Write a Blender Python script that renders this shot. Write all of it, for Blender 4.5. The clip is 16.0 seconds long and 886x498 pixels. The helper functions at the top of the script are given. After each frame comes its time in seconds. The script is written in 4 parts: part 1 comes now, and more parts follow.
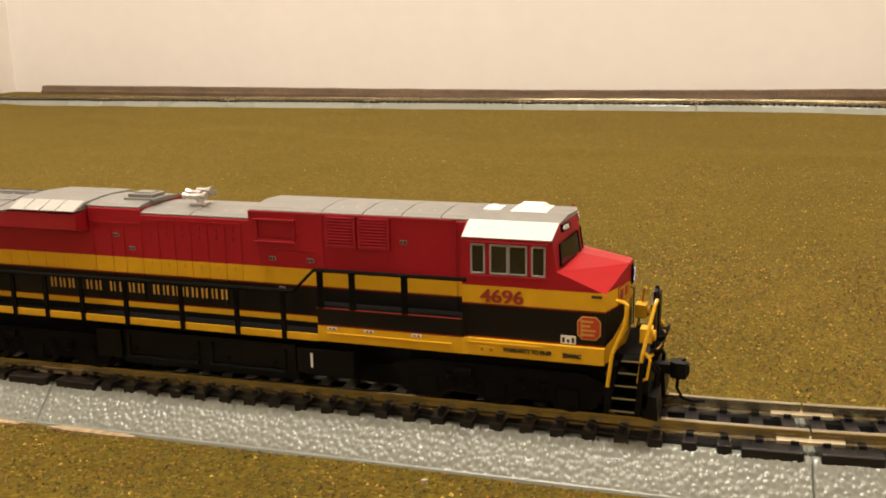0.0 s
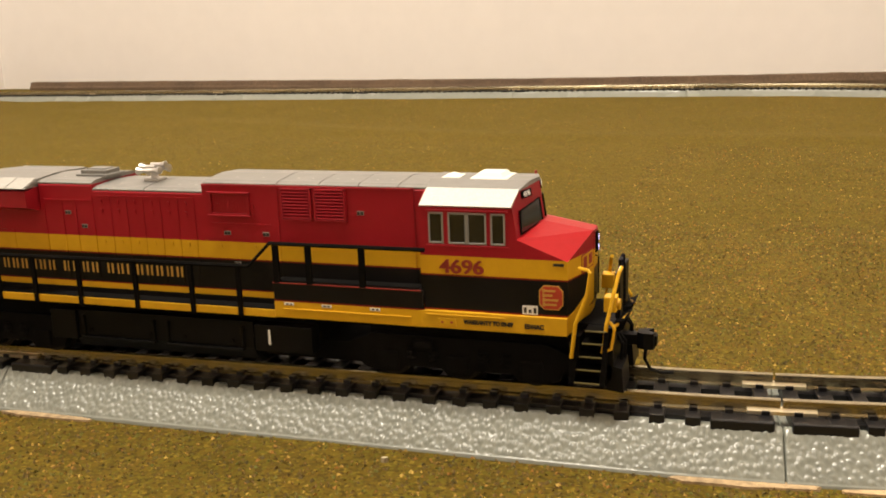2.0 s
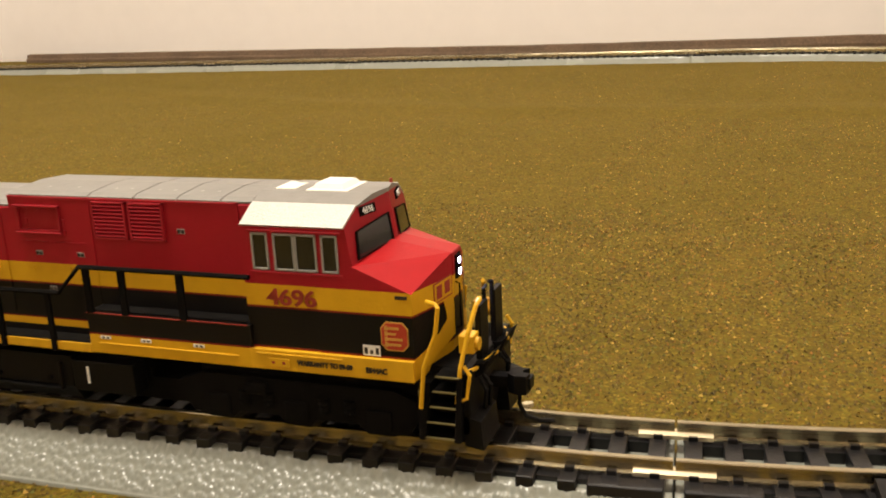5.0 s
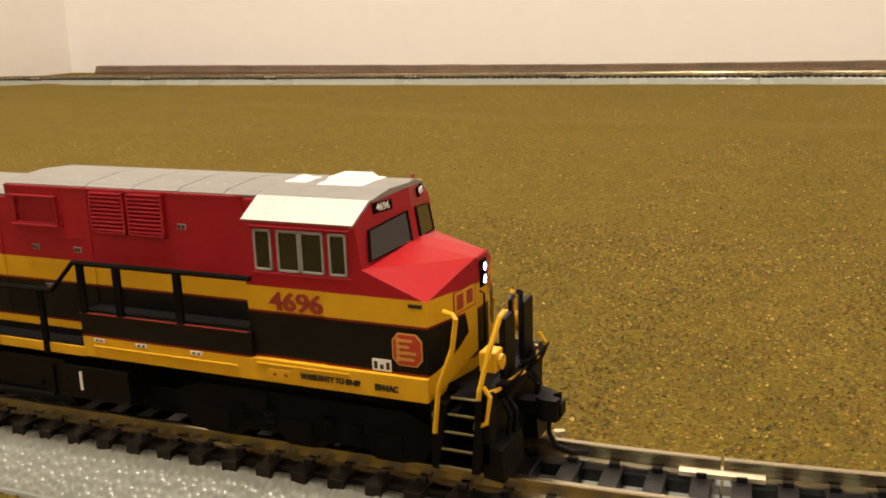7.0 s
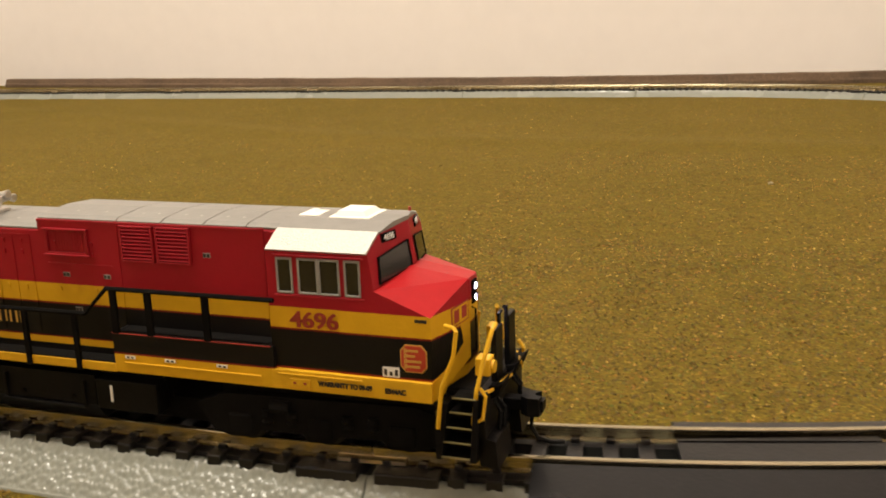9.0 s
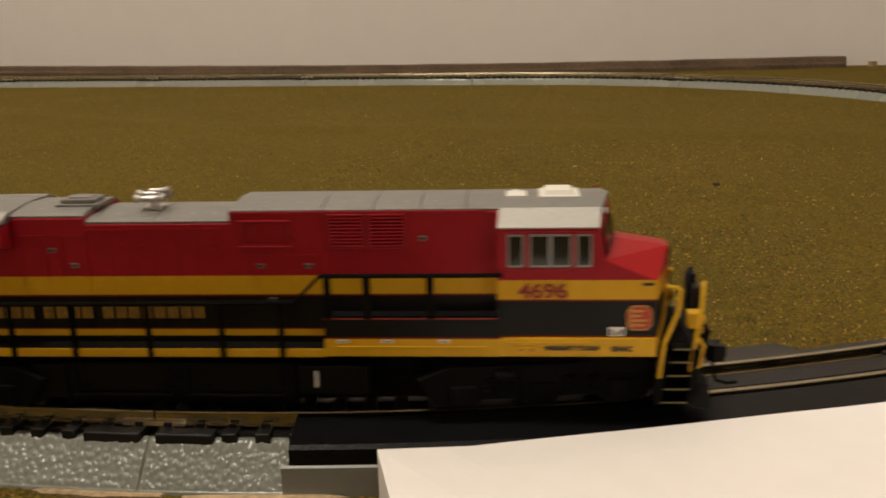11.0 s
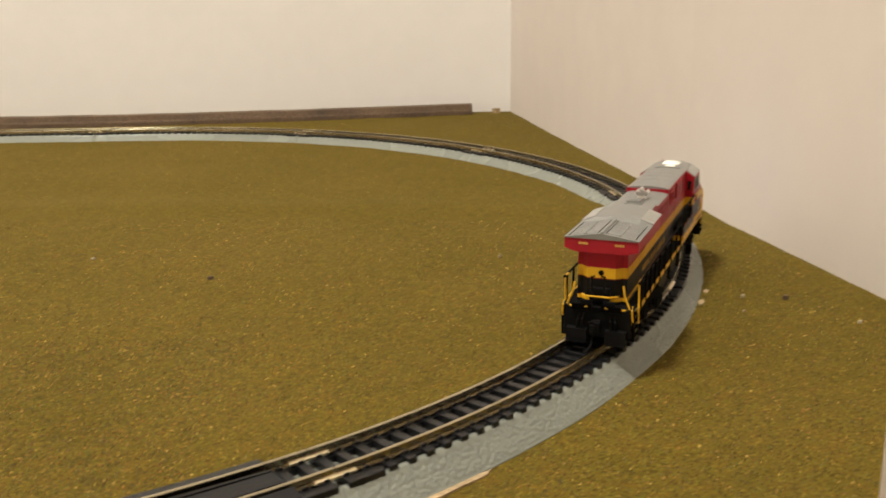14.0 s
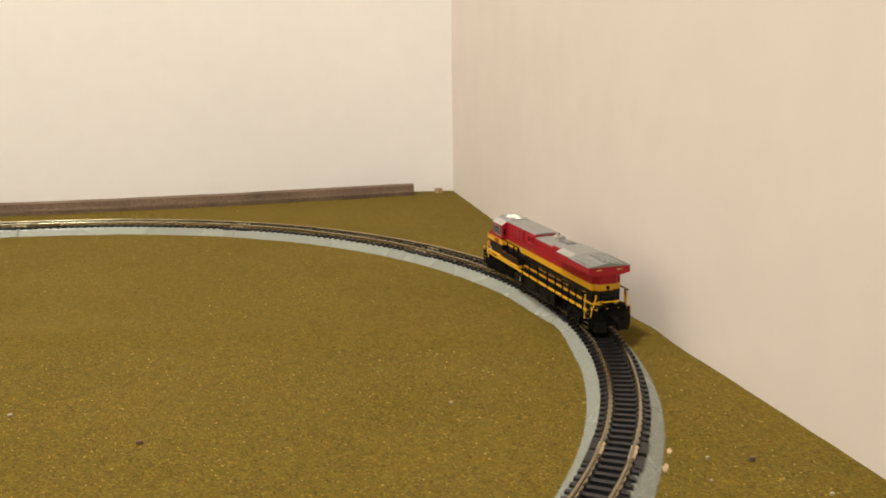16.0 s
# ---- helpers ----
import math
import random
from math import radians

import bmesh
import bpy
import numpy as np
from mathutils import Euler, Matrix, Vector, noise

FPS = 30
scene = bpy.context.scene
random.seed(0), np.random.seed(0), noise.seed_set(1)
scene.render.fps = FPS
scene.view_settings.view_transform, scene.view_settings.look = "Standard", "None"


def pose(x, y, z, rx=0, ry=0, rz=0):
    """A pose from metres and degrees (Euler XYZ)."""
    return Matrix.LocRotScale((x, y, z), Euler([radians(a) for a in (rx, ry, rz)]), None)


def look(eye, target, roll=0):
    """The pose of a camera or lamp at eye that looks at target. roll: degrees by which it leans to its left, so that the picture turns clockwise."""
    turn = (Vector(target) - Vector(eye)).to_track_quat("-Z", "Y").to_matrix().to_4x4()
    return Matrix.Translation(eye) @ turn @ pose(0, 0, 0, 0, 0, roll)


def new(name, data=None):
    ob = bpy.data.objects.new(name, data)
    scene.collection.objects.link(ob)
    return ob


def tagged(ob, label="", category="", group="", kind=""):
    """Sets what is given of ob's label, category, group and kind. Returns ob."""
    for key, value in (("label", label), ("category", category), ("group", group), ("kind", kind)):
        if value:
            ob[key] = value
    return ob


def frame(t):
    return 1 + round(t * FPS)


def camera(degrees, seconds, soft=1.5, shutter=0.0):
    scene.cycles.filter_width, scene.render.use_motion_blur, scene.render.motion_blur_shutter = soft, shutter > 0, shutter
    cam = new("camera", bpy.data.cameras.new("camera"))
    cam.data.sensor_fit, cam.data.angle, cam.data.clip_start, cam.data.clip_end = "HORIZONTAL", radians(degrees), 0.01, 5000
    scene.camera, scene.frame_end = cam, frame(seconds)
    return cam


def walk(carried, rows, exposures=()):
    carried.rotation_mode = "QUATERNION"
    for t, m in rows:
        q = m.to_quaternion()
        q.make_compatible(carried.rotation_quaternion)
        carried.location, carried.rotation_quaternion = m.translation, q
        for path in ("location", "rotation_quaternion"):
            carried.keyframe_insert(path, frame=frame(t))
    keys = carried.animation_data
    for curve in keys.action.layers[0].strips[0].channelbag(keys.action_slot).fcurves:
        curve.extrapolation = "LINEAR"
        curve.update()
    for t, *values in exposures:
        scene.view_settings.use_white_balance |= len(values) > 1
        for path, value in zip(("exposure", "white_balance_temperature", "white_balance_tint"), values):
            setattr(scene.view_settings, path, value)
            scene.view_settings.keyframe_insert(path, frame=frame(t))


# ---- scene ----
cam = camera(49.34, 16.0, soft=1.8, shutter=0.4)
PATH = [
    (0, pose(0.07896, -0.14073, 0.06423, 76.84, 1.13, 18.30)),
    (0.5, pose(0.08021, -0.13947, 0.06244, 76.50, 1.85, 18.20)),
    (1, pose(0.08241, -0.13854, 0.06083, 76.45, 2.08, 18.13)),
    (1.5, pose(0.08082, -0.13794, 0.06132, 76.62, 1.91, 17.92)),
    (2, pose(0.08328, -0.13520, 0.05935, 76.55, 1.94, 18.05)),
    (2.5, pose(0.08128, -0.13330, 0.05907, 76.58, 1.77, 17.83)),
    (3, pose(0.08345, -0.12984, 0.06123, 76.61, 1.80, 17.85)),
    (3.5, pose(0.08458, -0.12598, 0.05828, 76.46, 1.82, 18.11)),
    (4, pose(0.08242, -0.12477, 0.05883, 76.40, 1.74, 17.91)),
    (4.5, pose(0.09044, -0.11889, 0.05834, 76.25, 2.39, 19.60)),
    (4.7, pose(0.09778, -0.11190, 0.06024, 74.51, 2.79, 19.32)),
    (6.8, pose(0.09885, -0.09104, 0.05478, 75.80, 2.04, 23.70)),
    (7, pose(0.09830, -0.09178, 0.05466, 76.00, 1.97, 23.51)),
    (7.5, pose(0.09963, -0.09184, 0.05383, 75.88, 2.03, 23.39)),
    (8, pose(0.10748, -0.09425, 0.05480, 75.83, 1.80, 22.67)),
    (8.5, pose(0.12193, -0.10195, 0.06019, 75.55, 1.52, 20.63)),
    (8.7, pose(0.12834, -0.10455, 0.06074, 76.17, 1.56, 20.31)),
    (10.8, pose(0.15536, -0.12148, 0.06347, 75.42, 2.08, 12.67)),
    (11, pose(0.15524, -0.12045, 0.06384, 75.18, 1.39, 11.66)),
    (11.5, pose(0.16775, -0.12275, 0.06621, 75.23, 1.05, 8.93)),
    (12, pose(0.20206, -0.11402, 0.07051, 75.41, 0.96, 6.94)),
    (12.5, pose(0.22028, -0.11626, 0.07278, 75.91, 1.17, 3.77)),
    (13, pose(0.23061, -0.11690, 0.08237, 76.13, 1.41, 1.18)),
    (13.5, pose(0.24217, -0.11820, 0.08771, 76.22, 1.10, -0.32)),
    (14, pose(0.24464, -0.11689, 0.09172, 75.70, 0.59, -2.89)),
    (14.5, pose(0.25383, -0.11400, 0.10898, 75.87, 0.00, -6.01)),
    (15, pose(0.25181, -0.10356, 0.11770, 76.54, 0.21, -7.17)),
    (15.5, pose(0.25210, -0.09880, 0.12377, 77.29, 0.58, -7.17)),
    (16, pose(0.24418, -0.08945, 0.12486, 77.85, 0.57, -6.56)),
]
EXPOSURES = [(0, 0.14, 6500, 10), (8.7, 0.14, 6500, 10), (10.8, -0.95, 6450, 9), (11.5, -0.95, 6450, 9), (12.5, -0.7, 6400, 7), (13.5, -0.27, 6150, 5), (14.5, 0.15, 5950, 5), (15, 0.17, 5950, 5), (16, 0.07, 5950, 5)]
walk(cam, PATH, EXPOSURES)

# ---- light ----
world = bpy.data.worlds.new("room_air")
scene.world = world
world.use_nodes = True
world.node_tree.nodes["Background"].inputs[0].default_value = (1.0, 0.90, 0.78, 1)
world.node_tree.nodes["Background"].inputs[1].default_value = 0.05


def area_lamp(name, place, target, size, watts, colour):
    data = bpy.data.lights.new(name, "AREA")
    data.shape, data.size, data.energy, data.color = "DISK", size, watts, colour
    ob = new(name, data)
    ob.matrix_world = look(place, target)
    return ob


area_lamp("ceiling_lamp", (-0.24, -0.12, 1.60), (0.05, 0.15, 0), 0.24, 30.5, (1.0, 0.89, 0.75))

MM = 0.001
XC, RAD, LFAR = 58.9, 292.5, 655.0  # curve start, curve radius, far straight (mm)


def path_at(s):
    """Place and heading of the track's middle at s millimetres."""
    if s < XC:
        return s, 0.0, 0.0
    s -= XC
    if s < math.pi * RAD:
        a = s / RAD
        return XC + RAD * math.sin(a), RAD * (1 - math.cos(a)), a
    s -= math.pi * RAD
    if s < LFAR:
        return XC - s, 2 * RAD, math.pi
    a = (s - LFAR) / RAD
    return XC - LFAR - RAD * math.sin(a), RAD + RAD * math.cos(a), math.pi + a


BASE = -1.4  # level of the turf (mm)


def dip(x, y):
    """The near straight dips a little towards its far end."""
    return -0.013 * min(120.0, max(0.0, 60 - x)) * math.exp(-(y / 80) ** 2)


def level(x, y):
    """Height of the turf: it rises a little towards the back."""
    return BASE * min(1.0, max(0.0, 1 - (y - 60) / 200)) + dip(x, y)


def off_path(s, n, z):
    x, y, a = path_at(s)
    return x - n * math.sin(a), y + n * math.cos(a), z + dip(x, y)


# ---- materials ----
def node(nt, kind, **inputs):
    n = nt.nodes.new(kind)
    for k, v in inputs.items():
        n.inputs[k.replace("_", " ")].default_value = v
    return n


def mat(name, colour, rough=0.5, metal=0.0, vary=0.12, grain=600.0, bump=0.0, bump_scale=1500.0, coat=0.0, spec=0.5):
    m = bpy.data.materials.new(name)
    m.use_nodes = True
    nt = m.node_tree
    bsdf = nt.nodes["Principled BSDF"]
    bsdf.inputs["Roughness"].default_value, bsdf.inputs["Metallic"].default_value = rough, metal
    bsdf.inputs["Specular IOR Level"].default_value = spec
    bsdf.inputs["Coat Weight"].default_value = coat
    tc = nt.nodes.new("ShaderNodeTexCoord")
    fine = node(nt, "ShaderNodeTexNoise", Scale=grain, Detail=4.0)
    wide = node(nt, "ShaderNodeTexNoise", Scale=grain / 14, Detail=3.0)
    nt.links.new(tc.outputs["Object"], fine.inputs["Vector"])
    nt.links.new(tc.outputs["Object"], wide.inputs["Vector"])
    add = node(nt, "ShaderNodeMath")
    add.operation = "ADD"
    nt.links.new(fine.outputs[0], add.inputs[0])
    nt.links.new(wide.outputs[0], add.inputs[1])
    mix = nt.nodes.new("ShaderNodeMix")
    mix.data_type = "RGBA"
    mix.inputs["A"].default_value = (*[c * (1 - vary) for c in colour], 1)
    mix.inputs["B"].default_value = (*[min(1, c * (1 + vary)) for c in colour], 1)
    rng = node(nt, "ShaderNodeMapRange")
    rng.inputs["From Min"].default_value, rng.inputs["From Max"].default_value = 0.7, 1.3
    nt.links.new(add.outputs[0], rng.inputs[0])
    nt.links.new(rng.outputs[0], mix.inputs["Factor"])
    nt.links.new(mix.outputs["Result"], bsdf.inputs["Base Color"])
    rr = node(nt, "ShaderNodeMapRange")
    rr.inputs["To Min"].default_value, rr.inputs["To Max"].default_value = max(0.02, rough - 0.08), min(1, rough + 0.1)
    nt.links.new(wide.outputs[0], rr.inputs[0])
    nt.links.new(rr.outputs[0], bsdf.inputs["Roughness"])
    if bump:
        bn = node(nt, "ShaderNodeTexNoise", Scale=bump_scale, Detail=3.0)
        nt.links.new(tc.outputs["Object"], bn.inputs["Vector"])
        b = node(nt, "ShaderNodeBump", Strength=bump, Distance=0.0003)
        nt.links.new(bn.outputs[0], b.inputs["Height"])
        nt.links.new(b.outputs[0], bsdf.inputs["Normal"])
    return m


def livery(name, bands, rough=0.40):
    """Paint bands by height: [(upper limit in mm, colour)...] from the bottom up, with light wear."""
    m = mat(name, (0.5, 0.5, 0.5), rough, vary=0.10, grain=700, bump=0.12, bump_scale=2500, spec=0.22)
    nt = m.node_tree
    bsdf = nt.nodes["Principled BSDF"]
    tc = next(n for n in nt.nodes if n.bl_idname == "ShaderNodeTexCoord")
    sep = nt.nodes.new("ShaderNodeSeparateXYZ")
    nt.links.new(tc.outputs["Object"], sep.inputs[0])
    colour = None
    for i, (top, rgb) in enumerate(bands):
        if colour is None:
            c = nt.nodes.new("ShaderNodeRGB")
            c.outputs[0].default_value = (*rgb, 1)
            colour, limit = c.outputs[0], top
            continue
        gt = node(nt, "ShaderNodeMath")
        gt.operation = "GREATER_THAN"
        gt.inputs[1].default_value = limit * MM
        nt.links.new(sep.outputs["Z"], gt.inputs[0])
        mx = nt.nodes.new("ShaderNodeMix")
        mx.data_type = "RGBA"
        nt.links.new(gt.outputs[0], mx.inputs["Factor"])
        nt.links.new(colour, mx.inputs["A"])
        mx.inputs["B"].default_value = (*rgb, 1)
        colour, limit = mx.outputs["Result"], top
    old = bsdf.inputs["Base Color"].links[0].from_socket
    hue = nt.nodes.new("ShaderNodeMix")
    hue.data_type, hue.blend_type = "RGBA", "MULTIPLY"
    hue.inputs["Factor"].default_value = 1.0
    gain = nt.nodes.new("ShaderNodeMix")
    gain.data_type, gain.blend_type = "RGBA", "ADD"
    gain.inputs["Factor"].default_value = 1.0
    gain.inputs["B"].default_value = (0.5, 0.5, 0.5, 1)
    nt.links.new(old, gain.inputs["A"])
    nt.links.new(colour, hue.inputs["A"])
    nt.links.new(gain.outputs["Result"], hue.inputs["B"])
    nt.links.new(hue.outputs["Result"], bsdf.inputs["Base Color"])
    return m


RED, YEL, BLK = (0.32, 0.009, 0.018), (0.63, 0.355, 0.012), (0.0042, 0.0039, 0.0039)
TRIM = (0.17, 0.012, 0.008)
M_RED = mat("red_paint", RED, 0.46, vary=0.08, bump=0.1, spec=0.3)
# body red lightened for the upward-facing nose: top light put into the colour
M_RED_LIT = mat("nose_red_lifted_for_light", (0.37, 0.0085, 0.012), 0.4, vary=0.06, bump=0.1, spec=0.16)
M_YEL = mat("yellow_paint", YEL, 0.42, vary=0.08, spec=0.28)
M_BLK = mat("black_plastic", BLK, 0.42, vary=0.3, bump=0.15, spec=0.12)
M_MATT = mat("matt_black_plastic", (0.0062, 0.0057, 0.0053), 0.75, vary=0.3, bump=0.2, spec=0.04)
M_WHEEL = mat("blackened_wheel_metal", (0.014, 0.012, 0.010), 0.5, metal=0.4, vary=0.2, spec=0.2)
M_GREY = mat("grey_roof_paint", (0.215, 0.21, 0.195), 0.45, metal=0.25, vary=0.07, bump=0.12)
# paler, more metallic copy of the roof grey; lamp glare put into the colour
M_GREY_LIT = mat("roof_grey_lifted_for_glare", (0.40, 0.39, 0.36), 0.54, metal=0.6, vary=0.10, grain=2500, bump=0.35, bump_scale=3500)
M_WHITE = mat("white_plastic", (0.84, 0.82, 0.74), 0.4, vary=0.03)
M_CHROME = mat("silver_horn_metal", (0.6, 0.58, 0.55), 0.3, metal=0.9, vary=0.08)
M_FRAME = mat("window_frame_grey", (0.29, 0.285, 0.27), 0.4, vary=0.05)
M_TREAD = mat("worn_yellow_tread", (0.13, 0.11, 0.035), 0.6, vary=0.2)
M_STEEL = mat("nickel_silver_rail", (0.42, 0.365, 0.245), 0.22, metal=1.0, vary=0.15, grain=300, bump=0.1)
M_CLIP = mat("bright_joiner_metal", (0.78, 0.68, 0.48), 0.3, metal=1.0, vary=0.1)
M_TIE = mat("black_tie_plastic", (0.007, 0.007, 0.008), 0.36, vary=0.3, bump=0.25, spec=0.4)
M_BED = mat("grey_roadbed_plastic", (0.208, 0.218, 0.184), 0.26, vary=0.06, grain=350, bump=0.08, bump_scale=2200, spec=0.4)
M_BEDPLAIN = mat("smooth_grey_plastic", (0.26, 0.265, 0.25), 0.4, vary=0.06)
M_PLATE = mat("black_plate_plastic", (0.006, 0.006, 0.0065), 0.3, vary=0.25, bump=0.12, spec=0.16)
M_CORK = mat("brown_cork", (0.115, 0.075, 0.045), 0.9, vary=0.35, grain=500, bump=0.8, bump_scale=700)
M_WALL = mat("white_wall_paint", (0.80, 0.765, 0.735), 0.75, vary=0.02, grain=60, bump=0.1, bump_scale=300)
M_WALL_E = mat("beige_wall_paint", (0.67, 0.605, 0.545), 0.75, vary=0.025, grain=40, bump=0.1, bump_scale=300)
M_CEIL = mat("ceiling_white_paint", (0.62, 0.59, 0.55), 0.8, vary=0.02, grain=40)
M_FLOOR = mat("brown_carpet", (0.25, 0.19, 0.13), 0.9, vary=0.2, grain=300)
M_CARD = mat("white_card", (0.86, 0.83, 0.80), 0.6, vary=0.02, grain=200)
M_DEVICE = mat("cream_white_plastic", (0.47, 0.40, 0.34), 0.35, vary=0.03)
M_KNOB = mat("grey_ribbed_rubber", (0.10, 0.098, 0.098), 0.6, vary=0.1)
M_WOOD = mat("bare_wood", (0.40, 0.29, 0.16), 0.85, vary=0.45, grain=900, bump=0.8, bump_scale=1800)
M_RUBBER = mat("dark_red_print", (0.30, 0.03, 0.02), 0.5, vary=0.05)
M_BADGE = mat("orange_red_badge_print", (0.42, 0.04, 0.016), 0.45, vary=0.06)
M_MESH = mat("grey_screen_mesh", (0.205, 0.20, 0.187), 0.6, vary=0.2, grain=3000, bump=0.5, bump_scale=5000)
M_DIGIT = mat("dark_red_digits", (0.26, 0.026, 0.012), 0.5, vary=0.05)
M_DECALW = mat("white_print", (0.75, 0.75, 0.72), 0.5, vary=0.05)
M_DECALY = mat("gold_print", (0.50, 0.28, 0.05), 0.45, vary=0.06)
M_TEXT = mat("black_print", (0.02, 0.015, 0.012), 0.5, vary=0.05)
HOOD = livery("hood_paint_bands", [(10.8, BLK), (11.75, YEL), (11.95, TRIM), (16.65, BLK), (16.9, TRIM), (19.6, YEL), (40, RED)])
CAB = livery("cab_paint_bands", [(11.55, YEL), (11.8, TRIM), (16.65, BLK), (16.9, TRIM), (19.6, YEL), (40, RED)])
LEDGE = livery("ledge_paint_bands", [(11.45, YEL), (11.7, TRIM), (40, BLK)])

M_GLASS = bpy.data.materials.new("smoked_window_plastic")
M_GLASS.use_nodes = True
g = M_GLASS.node_tree.nodes["Principled BSDF"]
g.inputs["Base Color"].default_value, g.inputs["Roughness"].default_value = (0.012, 0.012, 0.012, 1), 0.08
g.inputs["Specular IOR Level"].default_value = 0.7

M_LAMP = bpy.data.materials.new("lit_headlight")
M_LAMP.use_nodes = True
g = M_LAMP.node_tree.nodes["Principled BSDF"]
g.inputs["Emission Color"].default_value, g.inputs["Emission Strength"].default_value = (0.66, 0.60, 1.0, 1), 450.0


def turf(name):
    m = mat(name, (0.2, 0.13, 0.03), 0.95, spec=0.1)
    nt = m.node_tree
    bsdf = nt.nodes["Principled BSDF"]
    tc = next(n for n in nt.nodes if n.bl_idname == "ShaderNodeTexCoord")
    vor = node(nt, "ShaderNodeTexVoronoi", Scale=1900.0)
    nt.links.new(tc.outputs["Object"], vor.inputs["Vector"])
    sep = nt.nodes.new("ShaderNodeSeparateColor")
    nt.links.new(vor.outputs["Color"], sep.inputs[0])
    ramp = nt.nodes.new("ShaderNodeValToRGB")
    ramp.color_ramp.interpolation = "LINEAR"
    e = ramp.color_ramp.elements
    e[0].position, e[0].color = 0.0, (0.075, 0.048, 0.014, 1)
    e[1].position, e[1].color = 1.0, (0.25, 0.165, 0.035, 1)
    for p, col in ((0.3, (0.118, 0.077, 0.017, 1)), (0.6, (0.155, 0.095, 0.018, 1)), (0.85, (0.135, 0.108, 0.02, 1))):
        k = e.new(p)
        k.color = col
    nt.links.new(sep.outputs[0], ramp.inputs[0])
    big = node(nt, "ShaderNodeTexNoise", Scale=14.0, Detail=3.0)
    nt.links.new(tc.outputs["Object"], big.inputs["Vector"])
    tint = nt.nodes.new("ShaderNodeMix")
    tint.data_type, tint.blend_type = "RGBA", "MULTIPLY"
    tint.inputs["B"].default_value = (0.72, 0.775, 0.53, 1)
    nt.links.new(big.outputs[0], tint.inputs["Factor"])
    nt.links.new(ramp.outputs[0], tint.inputs["A"])
    # greener and rustier clumps a few millimetres wide
    clump = node(nt, "ShaderNodeTexNoise", Scale=210.0, Detail=3.0)
    nt.links.new(tc.outputs["Object"], clump.inputs["Vector"])
    hues = nt.nodes.new("ShaderNodeValToRGB")
    h = hues.color_ramp.elements
    h[0].position, h[0].color = 0.34, (0.87, 0.88, 0.60, 1)
    h[1].position, h[1].color = 0.66, (1.03, 0.97, 0.70, 1)
    h.new(0.5).color = (0.95, 0.97, 0.74, 1)
    nt.links.new(clump.outputs[0], hues.inputs[0])
    mottle = nt.nodes.new("ShaderNodeMix")
    mottle.data_type, mottle.blend_type = "RGBA", "MULTIPLY"
    mottle.inputs["Factor"].default_value = 1.0
    nt.links.new(tint.outputs["Result"], mottle.inputs["A"])
    nt.links.new(hues.outputs[0], mottle.inputs["B"])
    nt.links.new(mottle.outputs["Result"], bsdf.inputs["Base Color"])
    dist = node(nt, "ShaderNodeTexNoise", Scale=2200.0, Detail=4.0)
    nt.links.new(tc.outputs["Object"], dist.inputs["Vector"])
    b = node(nt, "ShaderNodeBump", Strength=0.8, Distance=0.0003)
    nt.links.new(dist.outputs[0], b.inputs["Height"])
    nt.links.new(b.outputs[0], bsdf.inputs["Normal"])
    return m


M_TURF = turf("ground_turf")
M_GRAIN = bpy.data.materials.new("turf_crumbs")
M_GRAIN.use_nodes = True
nt = M_GRAIN.node_tree
geo = nt.nodes.new("ShaderNodeNewGeometry")
ramp = nt.nodes.new("ShaderNodeValToRGB")
e = ramp.color_ramp.elements
e[0].color, e[1].color = (0.085, 0.064, 0.018, 1), (0.52, 0.36, 0.08, 1)
for p, col in ((0.25, (0.125, 0.08, 0.018, 1)), (0.5, (0.165, 0.095, 0.018, 1)), (0.66, (0.120, 0.125, 0.02, 1)), (0.80, (0.19, 0.15, 0.03, 1)), (0.9, (0.29, 0.13, 0.022, 1))):
    k = e.new(p)
    k.color = col
nt.links.new(geo.outputs["Random Per Island"], ramp.inputs[0])
nt.links.new(ramp.outputs[0], nt.nodes["Principled BSDF"].inputs["Base Color"])
nt.nodes["Principled BSDF"].inputs["Roughness"].default_value = 0.95


